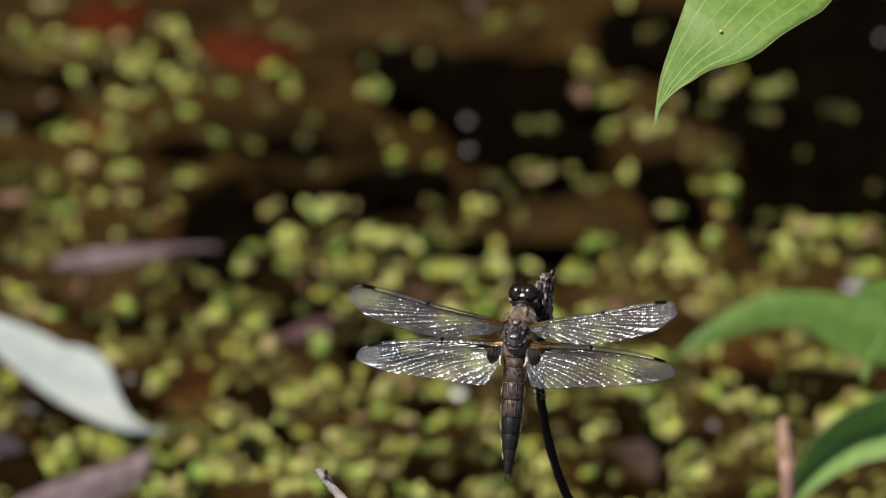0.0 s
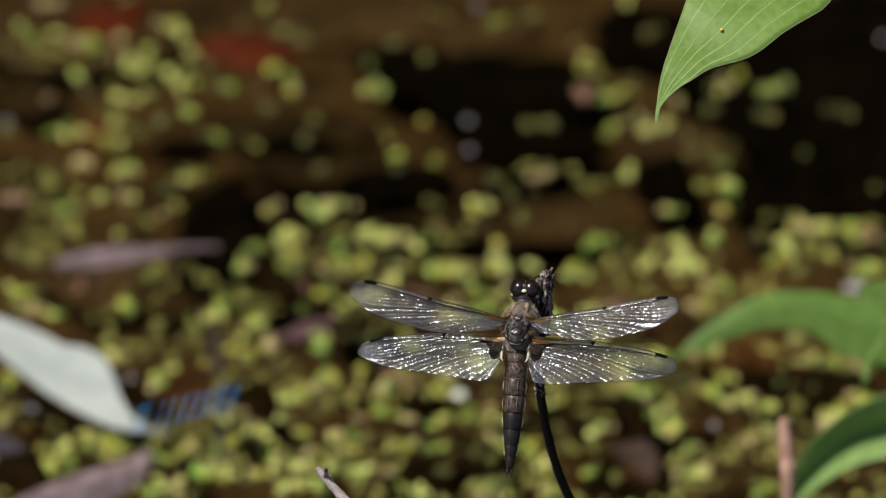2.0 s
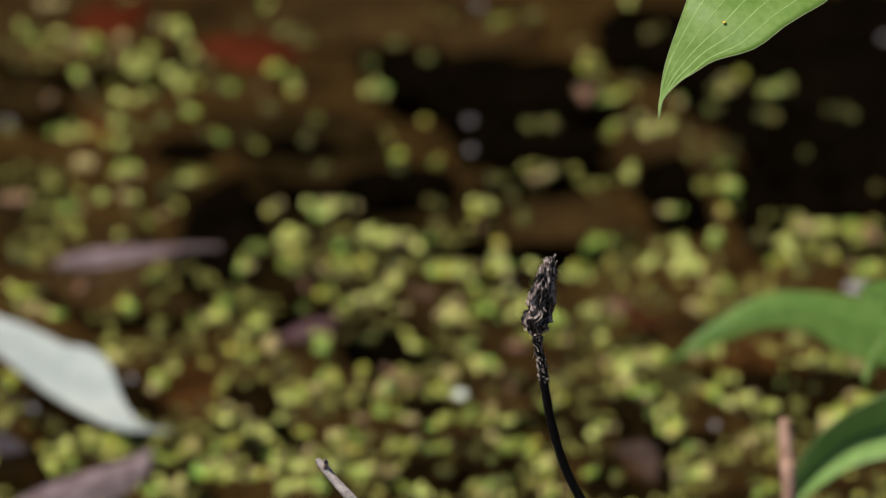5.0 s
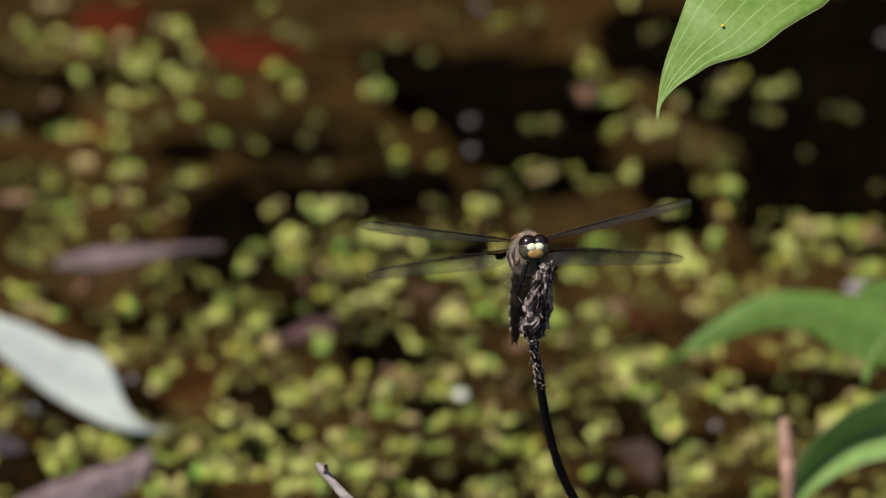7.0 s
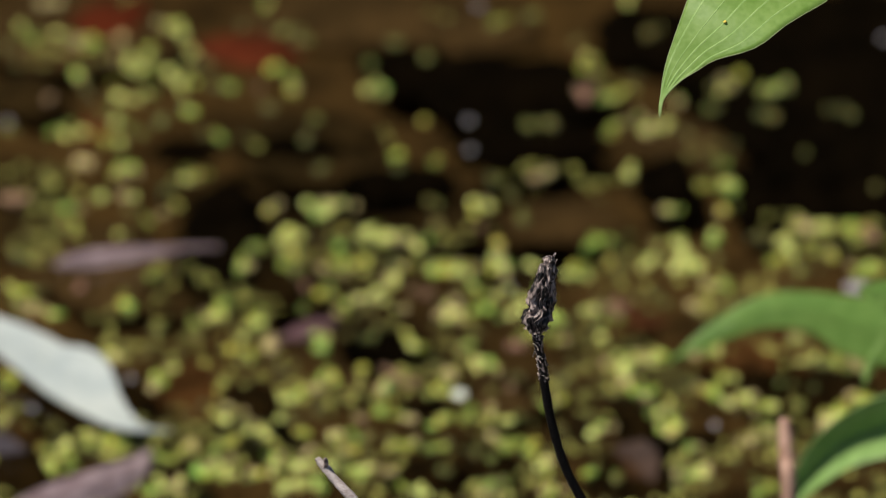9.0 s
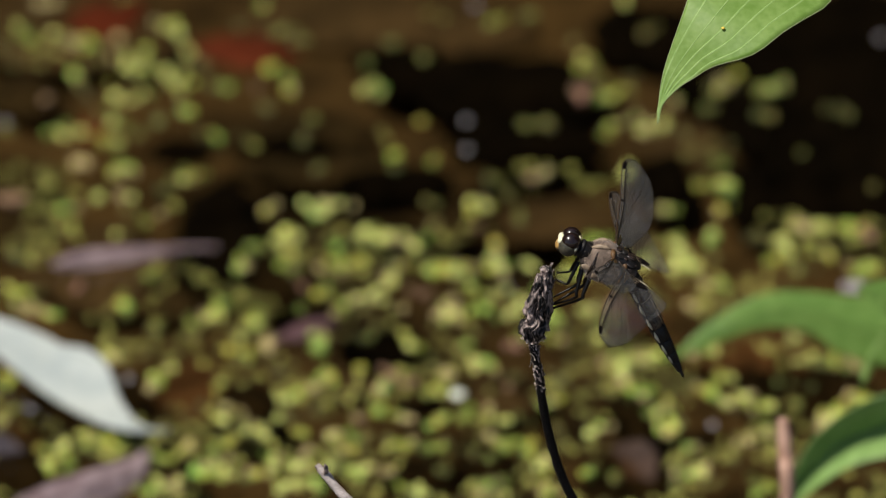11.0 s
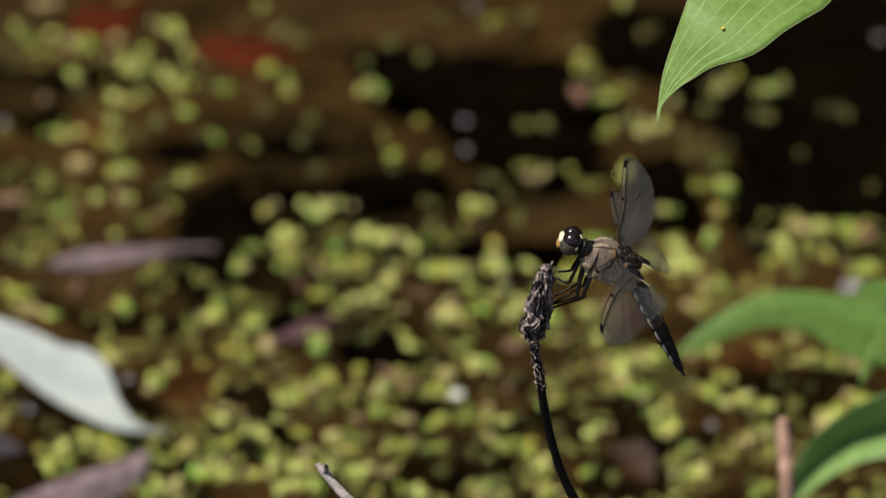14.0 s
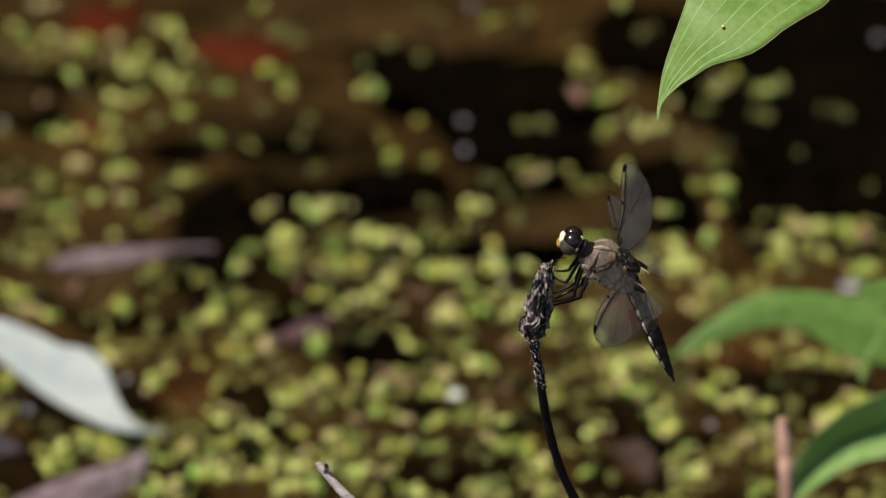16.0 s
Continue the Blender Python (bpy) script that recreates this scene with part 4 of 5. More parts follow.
def wing(shape, side, hind, owner, at, name, film=None, detail=1.0):
    r = random.Random(21 + hind * 3 + side)
    L = shape["length"]

    def spot(s, c):
        y = along(shape["le"], s) - along(shape["chord"], s) * c
        # pleats along the span, softer towards the rear edge
        z = 0.06 * math.sin(c * 26) * (1 - c) + 0.5 * math.sin(s * 2.6) * 0.4 - 0.5 * c * c * s
        return Vector((side * s * L, y, z))
    def fan(k, v):
        """Along the long veins: k counts them from the front of the tip (-1) to the inner rear edge (1), v runs from root to rim."""
        if k > 0:
            c0, end = 0.11 + 0.6 * k, 1.0 - 0.93 * k ** 0.85
            return end * v, min(1.0, c0 + (1 - c0) * v ** (2.2 - 0.8 * k))
        s0, c1 = 0.78 * -k, 1.0 - 0.86 * -k
        return s0 + (1 - s0) * v, 0.11 + (c1 - 0.11) * v ** 1.7

    def rib(k, v, row):
        # every second long vein is a ridge, the others are furrows
        s, c = fan(k, v)
        return spot(s, c) + Vector((0, 0, (0.04 if row % 2 else -0.04) * min(1.0, 2 * v)))
    rows = int(28 * detail)
    vs, fs, bend, net = [], [], [], []

    def shine(s, c):
        """How strongly the film is dished: taut in front and over broad smooth stretches, slack towards the rear edge and the tip."""
        slack = max(min(1.0, max(0.0, (c - 0.18) / 0.3)), min(1.0, max(0.0, (s - 0.62) / 0.25)))
        patchy = 0.8 + 1.5 * noise.noise(Vector((s * 4.5 + 3 * hind, c * 2.2, 2.3 * side + 5 * hind)))
        return (0.22 + 0.78 * slack) * min(1.15, max(0.25, patchy)) * (0.55 if c > 0.9 else 1.0)

    def cell(corners, slack):
        # clear film: each cell between the veins bulges a little, and no two quite alike
        o = len(vs)
        mid = sum(corners, Vector()) * 0.25
        # the film swells between the veins like a shallow lens
        ax, ay = corners[1] - corners[0], corners[0] - corners[3]
        up = ax.cross(ay) * side
        up = up.normalized() if up.length > 1e-9 else Vector((0, 0, 1))
        if up.z < 0:
            up.negate()
        ax, ay = ax.normalized(), ay.normalized()
        swell = math.tan(radians(48)) * r.uniform(0.3, 1.25) * slack
        ux, uy = r.gauss(0, 0.07), r.gauss(0, 0.07)
        for p, a, b in zip(corners, (-1, 1, 1, -1), (1, 1, -1, -1)):
            vs.append(p)
            bend.append((up + ax * (a * swell + ux) + ay * (b * swell + uy)).normalized())
        vs.append(mid + Vector((0, 0, 0.03)))
        bend.append((up + ax * ux + ay * uy).normalized())
        for q in range(4):
            fs.append((o + q, o + (q + 1) % 4, o + 4) if side < 0 else (o + (q + 1) % 4, o + q, o + 4))
    # the front strips, between the thick leading veins
    for c0, c1 in ((0.0, 0.045), (0.045, 0.11)):
        n = int(60 * detail)
        for i in range(n):
            cell([spot(i / n, c0), spot((i + 1) / n, c0), spot((i + 1) / n, c1), spot(i / n, c1)], shine((i + 0.5) / n, c1))
            net.append(tube([spot(i / n, c0), spot(i / n, c1)], [0.034] * 2, 4, flat=0.5, close=False))
    for row in range(rows):
        k0, k1 = -1 + 2 * row / rows, -1 + 2 * (row + 1) / rows
        # long vein on the front side of this row
        pts = [rib(k0, i / 24, row) for i in range(25)]
        rad = 0.075 if row % 4 == 0 else 0.045
        if row:
            net.append(tube(pts, [rad * (1.1 - 0.5 * i / 24) for i in range(25)], 4, flat=0.3, close=False))
        length = sum((pts[i + 1] - pts[i]).length for i in range(24))
        n = max(2, int(length / 0.6 * detail))
        cuts = [0.0] + [max(0.001, min(0.999, (i + 0.5 * (row % 2) + r.uniform(-0.16, 0.16)) / n)) for i in range(1, n)] + [1.0]
        for i in range(n):
            cell([rib(k0, cuts[i], row), rib(k0, cuts[i + 1], row), rib(k1, cuts[i + 1], row + 1), rib(k1, cuts[i], row + 1)], shine(*fan(0.5 * (k0 + k1), 0.5 * (cuts[i] + cuts[i + 1]))))
            if i:
                net.append(tube([rib(k0, cuts[i], row), rib(k1, cuts[i], row + 1)], [0.034] * 2, 4, flat=0.5, close=False))
    # rear edge
    net.append(tube([spot(i / 40, 1.0) for i in range(41)], [0.06] * 41, 4, close=False))
    skin = mesh(name, [v * MM for v in vs], fs, film or MEMBRANE)
    skin.normals_split_custom_set_from_vertices(bend)
    ob = part(name, skin, owner, "clear glassy wing with dark net veins and amber base")
    ob.location = Vector(at) * MM
    for c, end, rad in ((0.0, 1.0, 0.14), (0.045, 0.5, 0.085), (0.11, 1.0, 0.115)):
        pts = [spot(end * i / 30, c) for i in range(31)]
        part("leading_vein", mesh("leading_vein", *mm(tube(pts, [rad * (1.25 - 0.55 * i / 30) for i in range(31)], 6, flat=0.6)), COSTA if c == 0 else WVEIN), ob)
    part("vein_net", mesh("vein_net", *mm(joined(*net)), WVEIN), ob, "dark net of fine wing veins")

    def patch(pname, outline, material, label, h=0.09):
        pts = [spot(s, c) for s, c in outline]
        k = len(pts)
        top = [p + Vector((0, 0, h)) for p in pts] + [p - Vector((0, 0, h)) for p in pts]
        f = [tuple(range(k)), tuple(range(2 * k - 1, k - 1, -1))] + [(i, (i + 1) % k, (i + 1) % k + k, i + k) for i in range(k)]
        part(pname, mesh(pname, [p * MM for p in top], f, material, False), ob, label)
    a, b = (0.84, 0.93)
    patch("pterostigma", [(a, 0.0), (a + 0.03, -0.01), (b - 0.02, -0.01), (b, 0.0), (b - 0.01, 0.115), (a + 0.045, 0.1), (a + 0.005, 0.09)], PATCH, "dark brown wing-tip cell", 0.1)
    n0 = 0.42 if hind else 0.495
    patch("nodus_spot", [(n0 - 0.008, 0.0), (n0 + 0.01, 0.0), (n0 + 0.014, 0.045), (n0 + 0.01, 0.09), (n0, 0.1), (n0 - 0.007, 0.08), (n0 - 0.01, 0.04)], PATCH, "small dark spot at mid-wing", 0.1)
    for c0, c1, end in ((0.0, 0.05, 0.24), (0.07, 0.17, 0.16)) if hind else ((0.0, 0.07, 0.22), (0.12, 0.34, 0.14)):
        patch("amber_streak", [(0.0, c0), (0.5 * end, c0 + 0.005), (end, 0.5 * (c0 + c1)), (0.6 * end, c1), (0.0, c1)], AMBER, "amber tinted wing base", 0.13)
    if hind:
        patch("dark_base_patch", [(0.01, 0.2), (0.05, 0.17), (0.1, 0.14), (0.16, 0.125), (0.17, 0.15), (0.125, 0.19), (0.105, 0.25), (0.1, 0.37), (0.085, 0.49), (0.06, 0.57), (0.03, 0.55), (0.012, 0.44)], PATCH, "black patch at the wing base", 0.16)
        for q in range(6):
            c0 = 0.2 + 0.065 * q
            pts = [spot(0.012 + 0.033 * k * (1 - 0.09 * q), c0 + 0.015 * math.sin(k + q)) + Vector((0, 0, 0.18)) for k in range(4)]
            part("pale_vein", mesh("pale_vein", *mm(tube(pts, [0.025] * 4, 4)), TAN), ob, "brown vein across the black patch")
        for q in range(4):
            pts = [spot(0.025 + 0.024 * q, c) + Vector((0, 0, 0.18)) for c in (0.17, 0.25, 0.34, 0.43 - 0.03 * q)]
            part("pale_vein", mesh("pale_vein", *mm(tube(pts, [0.025] * 4, 4)), TAN), ob, "brown vein across the black patch")
        part("membranule", mesh("membranule", *mm(tube([(side * 0.1, -3.6, -0.1), (side * 0.4, -4.9, 0.0), (side * 0.3, -6.2, -0.1), (side * -0.1, -7.0, -0.3)], [0.15, 0.26, 0.22, 0.08], 8, flat=0.4)), YELLOW), ob, "whitish flap at the wing base")
    return ob


WING_REST = {"fore": (3.0, 1.6, 1.9), "hind": (2.8, -2.0, 0.4)}


def wing_pose(kind, side, flap=0.0, sweep=0.0, twist=0.0):
    """The pose of a wing on its body: flap raises its tip, sweep carries it forward, twist lifts its front edge (degrees)."""
    x, y, z = WING_REST[kind]
    rise, fwd = (10.5, 4.25) if kind == "fore" else (-5.6, 1.2)
    return pose(side * x * MM, y * MM, z * MM, twist, -side * (rise + flap), side * (fwd + sweep))


def leg(owner, pts, radii):
    line = curve_through(pts, 18)
    rr = [1.12 * along([(0, radii[0]), (0.45, radii[1]), (0.55, radii[1]), (1, radii[2])], i / 18) for i in range(19)]
    ob = part("leg", mesh("leg", *mm(tube(line, rr, 7)), LEG), owner, "thin black spiny leg")
    spikes = []
    for i in range(7, 18):
        p = Vector(line[i])
        for k in (-1, 1):
            spikes.append(tube([p, p + Vector((0.45 * k, 0.25, -0.35))], [0.05, 0.01], 3))
    part("spines", mesh("spines", *mm(joined(*spikes)), LEG), ob)
    return ob


def dragonfly():
    body = new("dragonfly")
    tagged(body, "brown dragonfly with clear spotted wings that perches on the stick", "dragonfly")

    def chest(p):
        q = 1.0 + 0.12 * math.sin(p.y * 0.5)
        return Vector((p.x * (1 - 0.035 * max(0, p.z)), p.y + 0.25 * p.z * -0.3, p.z * q + 0.12 * noise.noise(p * 0.8)))
    thorax = part("thorax", mesh("thorax", *mm(ball(4.4, 7.1, 4.9, (0, 1.2, -1.6), 24, 18, chest)), FUR), body, "furry brown thorax")
    # plates between the wing bases
    for x, y, z, a, b, c, hue in ((0, 1.4, 3.15, 1.05, 1.0, 0.75, 0), (0, -2.3, 2.95, 1.25, 1.15, 0.8, 0), (0, 3.6, 2.75, 1.3, 0.7, 0.5, 1), (0, -0.5, 3.1, 0.8, 0.7, 0.6, 1), (0, -4.6, 1.6, 1.5, 0.9, 0.7, 1),
                                  (1.5, 2.3, 2.75, 0.7, 0.8, 0.5, 2), (-1.5, 2.3, 2.75, 0.7, 0.8, 0.5, 2), (1.9, 0.4, 2.55, 0.7, 0.8, 0.55, 1), (-1.9, 0.4, 2.55, 0.7, 0.8, 0.55, 1), (1.6, -1.2, 2.6, 0.6, 0.6, 0.5, 2), (-1.6, -1.2, 2.6, 0.6, 0.6, 0.5, 2),
                                  (2.1, -2.8, 1.9, 0.8, 0.9, 0.6, 1), (-2.1, -2.8, 1.9, 0.8, 0.9, 0.6, 1), (1.2, -3.9, 2.1, 0.6, 0.6, 0.5, 2), (-1.2, -3.9, 2.1, 0.6, 0.6, 0.5, 2)):
        part("back_plate", mesh("back_plate", *mm(ball(a * 1.12, b * 1.15, c * 0.5, (x, y, z - 0.02), 14, 10, lambda p: p + Vector((0.15 * noise.noise(p * 1.5 + Vector((x, y, 0))), 0.15 * noise.noise(p * 1.5 + Vector((y, 3, x))), 0.1 * noise.noise(p * 3))))), (SADDLE, DARK, SADDLE)[hue]), thorax, ("dark rounded plate between the wings", "black plate between the wings", "brown plate between the wings")[hue])
    def flank(y, z, sgn, out=0.0):
        """A place on the thorax side."""
        q = max(0.0, 1 - ((y - 1.2) / 7.1) ** 2 - ((z + 1.6) / 4.9) ** 2)
        return chest(Vector((sgn * (4.4 + out) * math.sqrt(q), y - 1.2, z + 1.6))) + Vector((0, 1.2, -1.6))
    for sgn in (-1, 1):
        for line in (((5.6, 0.9), (5.0, -1.4), (4.6, -3.4), (4.3, -5.2)), ((2.4, 1.2), (1.9, -1.2), (1.5, -3.4), (1.0, -5.4)), ((-1.4, 0.6), (-1.7, -1.6), (-1.8, -4.0))):
            pts = curve_through([flank(y, z, sgn, 0.05) for y, z in line], 12)
            part("side_stripe", mesh("side_stripe", *mm(tube(pts, [0.14 + 0.3 * math.sin(math.pi * k / 12) for k in range(13)], 6, 0.3)), SADDLE), thorax, "black stripe on the thorax side")
        for y, z, a, b in ((5.4, -3.3, 1.5, 0.8), (3.2, -3.6, 0.7, 1.2), (0.0, -3.6, 0.8, 1.2)):
            c = flank(y, z, sgn)
            part("side_patch", mesh("side_patch", *mm(ball(0.36, a, b, c, 12, 8)), TAN), thorax, "pale tan patch on the thorax side")
        pts = curve_through([flank(y, z, sgn, 0.02) for y, z in ((7.2, 0.6), (5.4, 1.9), (3.4, 2.5))], 8)
        part("shoulder_band", mesh("shoulder_band", *mm(tube(pts, [0.15, 0.4, 0.55, 0.65, 0.65, 0.6, 0.5, 0.35, 0.15], 8)), TAN), thorax, "tan shoulder band")
    part("saddle", mesh("saddle", *mm(ball(2.7, 4.3, 1.5, (0, -0.9, 1.6), 28, 18, lambda p: p + Vector((0, 0, 0.3 * noise.noise(p * 1.1))))), DARK), thorax, "black furrowed saddle between the wings")
    for sgn in (-1, 1):
        for y, z in ((2.2, 2.7), (-1.6, 1.6)):
            part("wing_hinge", mesh("wing_hinge", *mm(tube([(sgn * 1.5, y + 0.3, z + 0.2), (sgn * 2.6, y - 0.1, z - 0.3), (sgn * 3.6, y - 0.5, z - 0.6)], [0.5, 0.65, 0.35], 8)), HINGE), thorax, "amber wing hinge")
    # short fur
    r = random.Random(3)
    vs, fs = [], []
    for i in range(6200):
        th, ph = math.acos(r.uniform(-0.9, 1)), r.uniform(0, 2 * math.pi)
        n = Vector((math.sin(th) * math.cos(ph), math.sin(th) * math.sin(ph), math.cos(th)))
        p = chest(Vector((4.4 * n.x, 7.1 * n.y, 4.9 * n.z))) + Vector((0, 1.2, -1.6))
        if p.z > 1.6 and abs(p.x) < 2.6 and p.y < 3.2:
            continue
        d = (Vector((n.x / 4.0, n.y / 6.4, n.z / 4.9)).normalized() + Vector((r.gauss(0, 0.35), r.gauss(0, 0.35) - 0.2, r.gauss(0, 0.35)))).normalized()
        w = d.cross(Vector((0.3, 0.5, 0.8))).normalized() * 0.017
        o = len(vs)
        vs += [(p - w) * MM, (p + w) * MM, (p + d * r.uniform(0.3, 1.1)) * MM]
        fs.append((o, o + 1, o + 2))
    part("fur", mesh("fur", vs, fs, HAIR, False), thorax, "short pale fur")

    def mh(pair):
        return [Vector(v) * MM * 1.03 for v in pair[0]], pair[1]

    head = part("head", mesh("head", *mh(ball(2.9, 2.0, 2.9, (0, 0, 0), 18, 14)), DARK), body, "dark head with large brown eyes")
    head.location = Vector((0, 11.7, -1.6)) * MM
    for sgn in (-1, 1):
        part("eye", mesh("eye", *mh(ball(2.15, 2.2, 2.1, (sgn * 1.3, 0.05, 0.98), 26, 18)), EYE_BROWN), head, "glossy dark brown compound eye")
        part("eye_lower", mesh("eye_lower", *mh(ball(2.15, 2.25, 2.45, (sgn * 1.42, 0.0, -0.15), 26, 18)), EYE_GREY), head, "greyish lower half of the eye")
        part("eye_spot", mesh("eye_spot", *mh(ball(0.5, 0.4, 0.6, (sgn * 2.75, -1.45, 0.5), 8, 6)), YELLOW), head, "small yellow spot behind the eye")
        part("brow_lobe", mesh("brow_lobe", *mh(ball(1.12, 0.7, 0.95, (sgn * 0.84, 2.1, -0.05), 16, 11)), CREAM), head, "cream brow lobe")
        part("antenna", mesh("antenna", *mh(tube([(sgn * 0.5, 2.3, 1.5), (sgn * 0.8, 2.9, 1.7), (sgn * 1.1, 3.6, 2.0)], [0.1, 0.06, 0.03], 5)), DARK), head)
    part("occiput", mesh("occiput", *mh(ball(0.62, 0.5, 0.3, (0, -1.25, 2.25), 10, 7)), CREAM), head, "small cream mark between the eyes")
    part("lip", mesh("lip", *mh(ball(1.85, 0.95, 1.3, (0, 1.72, -1.35), 16, 11)), OCHRE), head, "ochre lower face")
    part("jaw", mesh("jaw", *mh(ball(1.3, 1.0, 0.7, (0, 1.2, -2.3), 12, 8)), DARK), head)
    part("collar", mesh("collar", *mh(ball(2.3, 0.9, 2.0, (0, -2.9, 0.3), 16, 10)), DARK), head, "black collar plate")
    part("neck", mesh("neck", *mh(tube([(0, -1.2, -0.3), (0, -2.6, -0.1), (0, -5.0, 0.2)], [2.0, 1.7, 2.6], 12)), DARK), head)
    hs, hf = [], []
    for i in range(160):
        a, p = r.uniform(0, 2 * math.pi), r.uniform(1.0, 2.6)
        b = Vector((p * math.cos(a), -1.3, p * math.sin(a)))
        d = Vector((math.cos(a) * 0.7, -0.8, math.sin(a) * 0.7)) + Vector((r.gauss(0, 0.2), r.gauss(0, 0.2), r.gauss(0, 0.2)))
        w = Vector((-math.sin(a), 0, math.cos(a))) * 0.035
        o = len(hs)
        hs += [(b - w) * MM * 1.03, (b + w) * MM * 1.03, (b + d * 0.9) * MM * 1.03]
        hf.append((o, o + 1, o + 2))
    part("ruff", mesh("ruff", hs, hf, HAIR, False), head, "pale hair behind the head")

    # abdomen: ten segments with a keel, tapering to the tail
    seg = [1.2, 2.2, 3.4, 3.9, 4.0, 3.9, 3.6, 2.6, 1.7, 1.2]
    half = [2.2, 2.35, 2.45, 2.5, 2.5, 2.35, 2.05, 1.6, 1.2, 0.95, 0.7]
    total = sum(seg)
    keel = [(0, -total * i / 20, 1.75 * along([(0, 1.0), (0.5, 1.0), (0.75, 0.78), (1, 0.3)], i / 20) + 0.02) for i in range(21)]
    abdomen = part("abdomen", mesh("abdomen", *mm(tube(keel, [0.2] * 21, 6)), SADDLE), body, "tapering abdomen, brown in front and black behind")
    abdomen.matrix_basis = pose(0, -4.5 * MM, -1.3 * MM, 33, 0, 0)
    y = 0.0
    for i, length in enumerate(seg):
        a, b = half[i], half[i + 1]
        rows = [(0.0, 0.93 * a), (0.08, 1.0 * a), (0.5, 0.5 * (a + b) * 1.02), (0.92, b * 1.0), (1.0, b * 0.93)]
        vs, k = [], 16
        for s, w in rows:
            for q in range(k):
                t = 2 * math.pi * q / k
                c, sn = math.cos(t), math.sin(t)
                ridge = 0.72 + 0.1 * max(0, sn) ** 6
                vs.append(Vector((w * c * (1 - 0.12 * max(0, sn)), y - length * s, w * sn * (ridge if sn > 0 else 0.85))))
        fs = [(m * k + q, m * k + (q + 1) % k, (m + 1) * k + (q + 1) % k, (m + 1) * k + q) for m in range(4) for q in range(k)]
        fs += [tuple(range(k - 1, -1, -1)), tuple(4 * k + q for q in range(k))]
        part("segment", mesh("segment", *mm((vs, fs)), ABDO if 0 < i < 5 else DARK), abdomen, "brown abdomen segment" if 0 < i < 5 else "black abdomen segment")
        if i:
            hoop = [(0.985 * a * math.cos(t) * (1 - 0.12 * max(0, math.sin(t))), y - 0.02, 0.985 * a * math.sin(t) * (0.72 + 0.1 * max(0, math.sin(t)) ** 6 if math.sin(t) > 0 else 0.85)) for t in (2 * math.pi * q / 20 for q in range(21))]
            part("joint_ring", mesh("joint_ring", *mm(tube(hoop, [0.06] * 21, 5, close=False)), TAN if i < 4 else DARK), abdomen, "pale ring between two segments" if i < 4 else "")
        if 0 < i < 5:
            # fine pale lines on the back of the front segments
            high = 0.84 * 0.5 * (a + b)
            for sgn in (-1, 1):
                pts = [(sgn * 0.1, y - 0.05 * length, high), (sgn * 0.55 * a, y - 0.38 * length, 0.86 * high), (sgn * 0.1, y - 0.75 * length, high)] if i < 3 else [(sgn * 0.42 * a, y - 0.1 * length, 0.93 * high), (sgn * 0.4 * a, y - 0.5 * length, 0.93 * high), (sgn * 0.42 * b, y - 0.92 * length, 0.93 * high)]
                part("back_line", mesh("back_line", *mm(tube(pts, [0.07] * 3, 5)), TAN), abdomen, "thin pale line on the segment's back")
        if 1 < i < 8:
            for sgn in (-1, 1):
                m = 0.5 * (a + b)
                part("side_spot", mesh("side_spot", *mm(tube([(sgn * m * 0.97, y - length * 0.1, -0.3 * m), (sgn * m * 1.0, y - length * 0.45, -0.33 * m), (sgn * m * 0.97, y - length * 0.85, -0.28 * m)], [0.18, 0.5 - 0.03 * i, 0.16], 7)), YELLOW), abdomen, "pale yellow side spot")
        y -= length
    for sgn in (-1, 1):
        part("tail_clasper", mesh("tail_clasper", *mm(tube([(sgn * 0.35, y + 0.2, 0.1), (sgn * 0.55, y - 0.9, 0.15), (sgn * 0.45, y - 1.9, 0.2)], [0.28, 0.24, 0.06], 6)), DARK), abdomen)

    wings = []
    for kind, shape, hind in (("fore", FORE, 0), ("hind", HIND, 1)):
        for side in (-1, 1):
            w = wing(shape, side, hind, body, WING_REST[kind], kind + "wing")
            w.matrix_basis = wing_pose(kind, side)
            wings.append((w, kind, side))
    for sgn in (-1, 1):
        k = 1.0 if sgn < 0 else 0.93
        leg(body, [(sgn * 1.2, 7.6, -4.2), (sgn * 2.5, 7.2, -8.5 * k), (sgn * 2.3, 7.3, -10.2 * k), (sgn * 0.8, 9.8, -11.3 * k)], (0.42, 0.34, 0.16))
        leg(body, [(sgn * 1.4, 6.0, -5.0), (sgn * 3.2, 4.4, -10.2), (sgn * 3.1, 3.9, -12.0), (sgn * 1.0, 7.2, -18.0 * k)], (0.45, 0.36, 0.17))
        leg(body, [(sgn * 1.4, 3.4, -5.6), (sgn * 3.0, 2.8, -9.9), (sgn * 3.0, 2.6, -11.6), (sgn * 1.0, 6.5, -18.6)], (0.48, 0.38, 0.18))
    return body, abdomen, head, wings


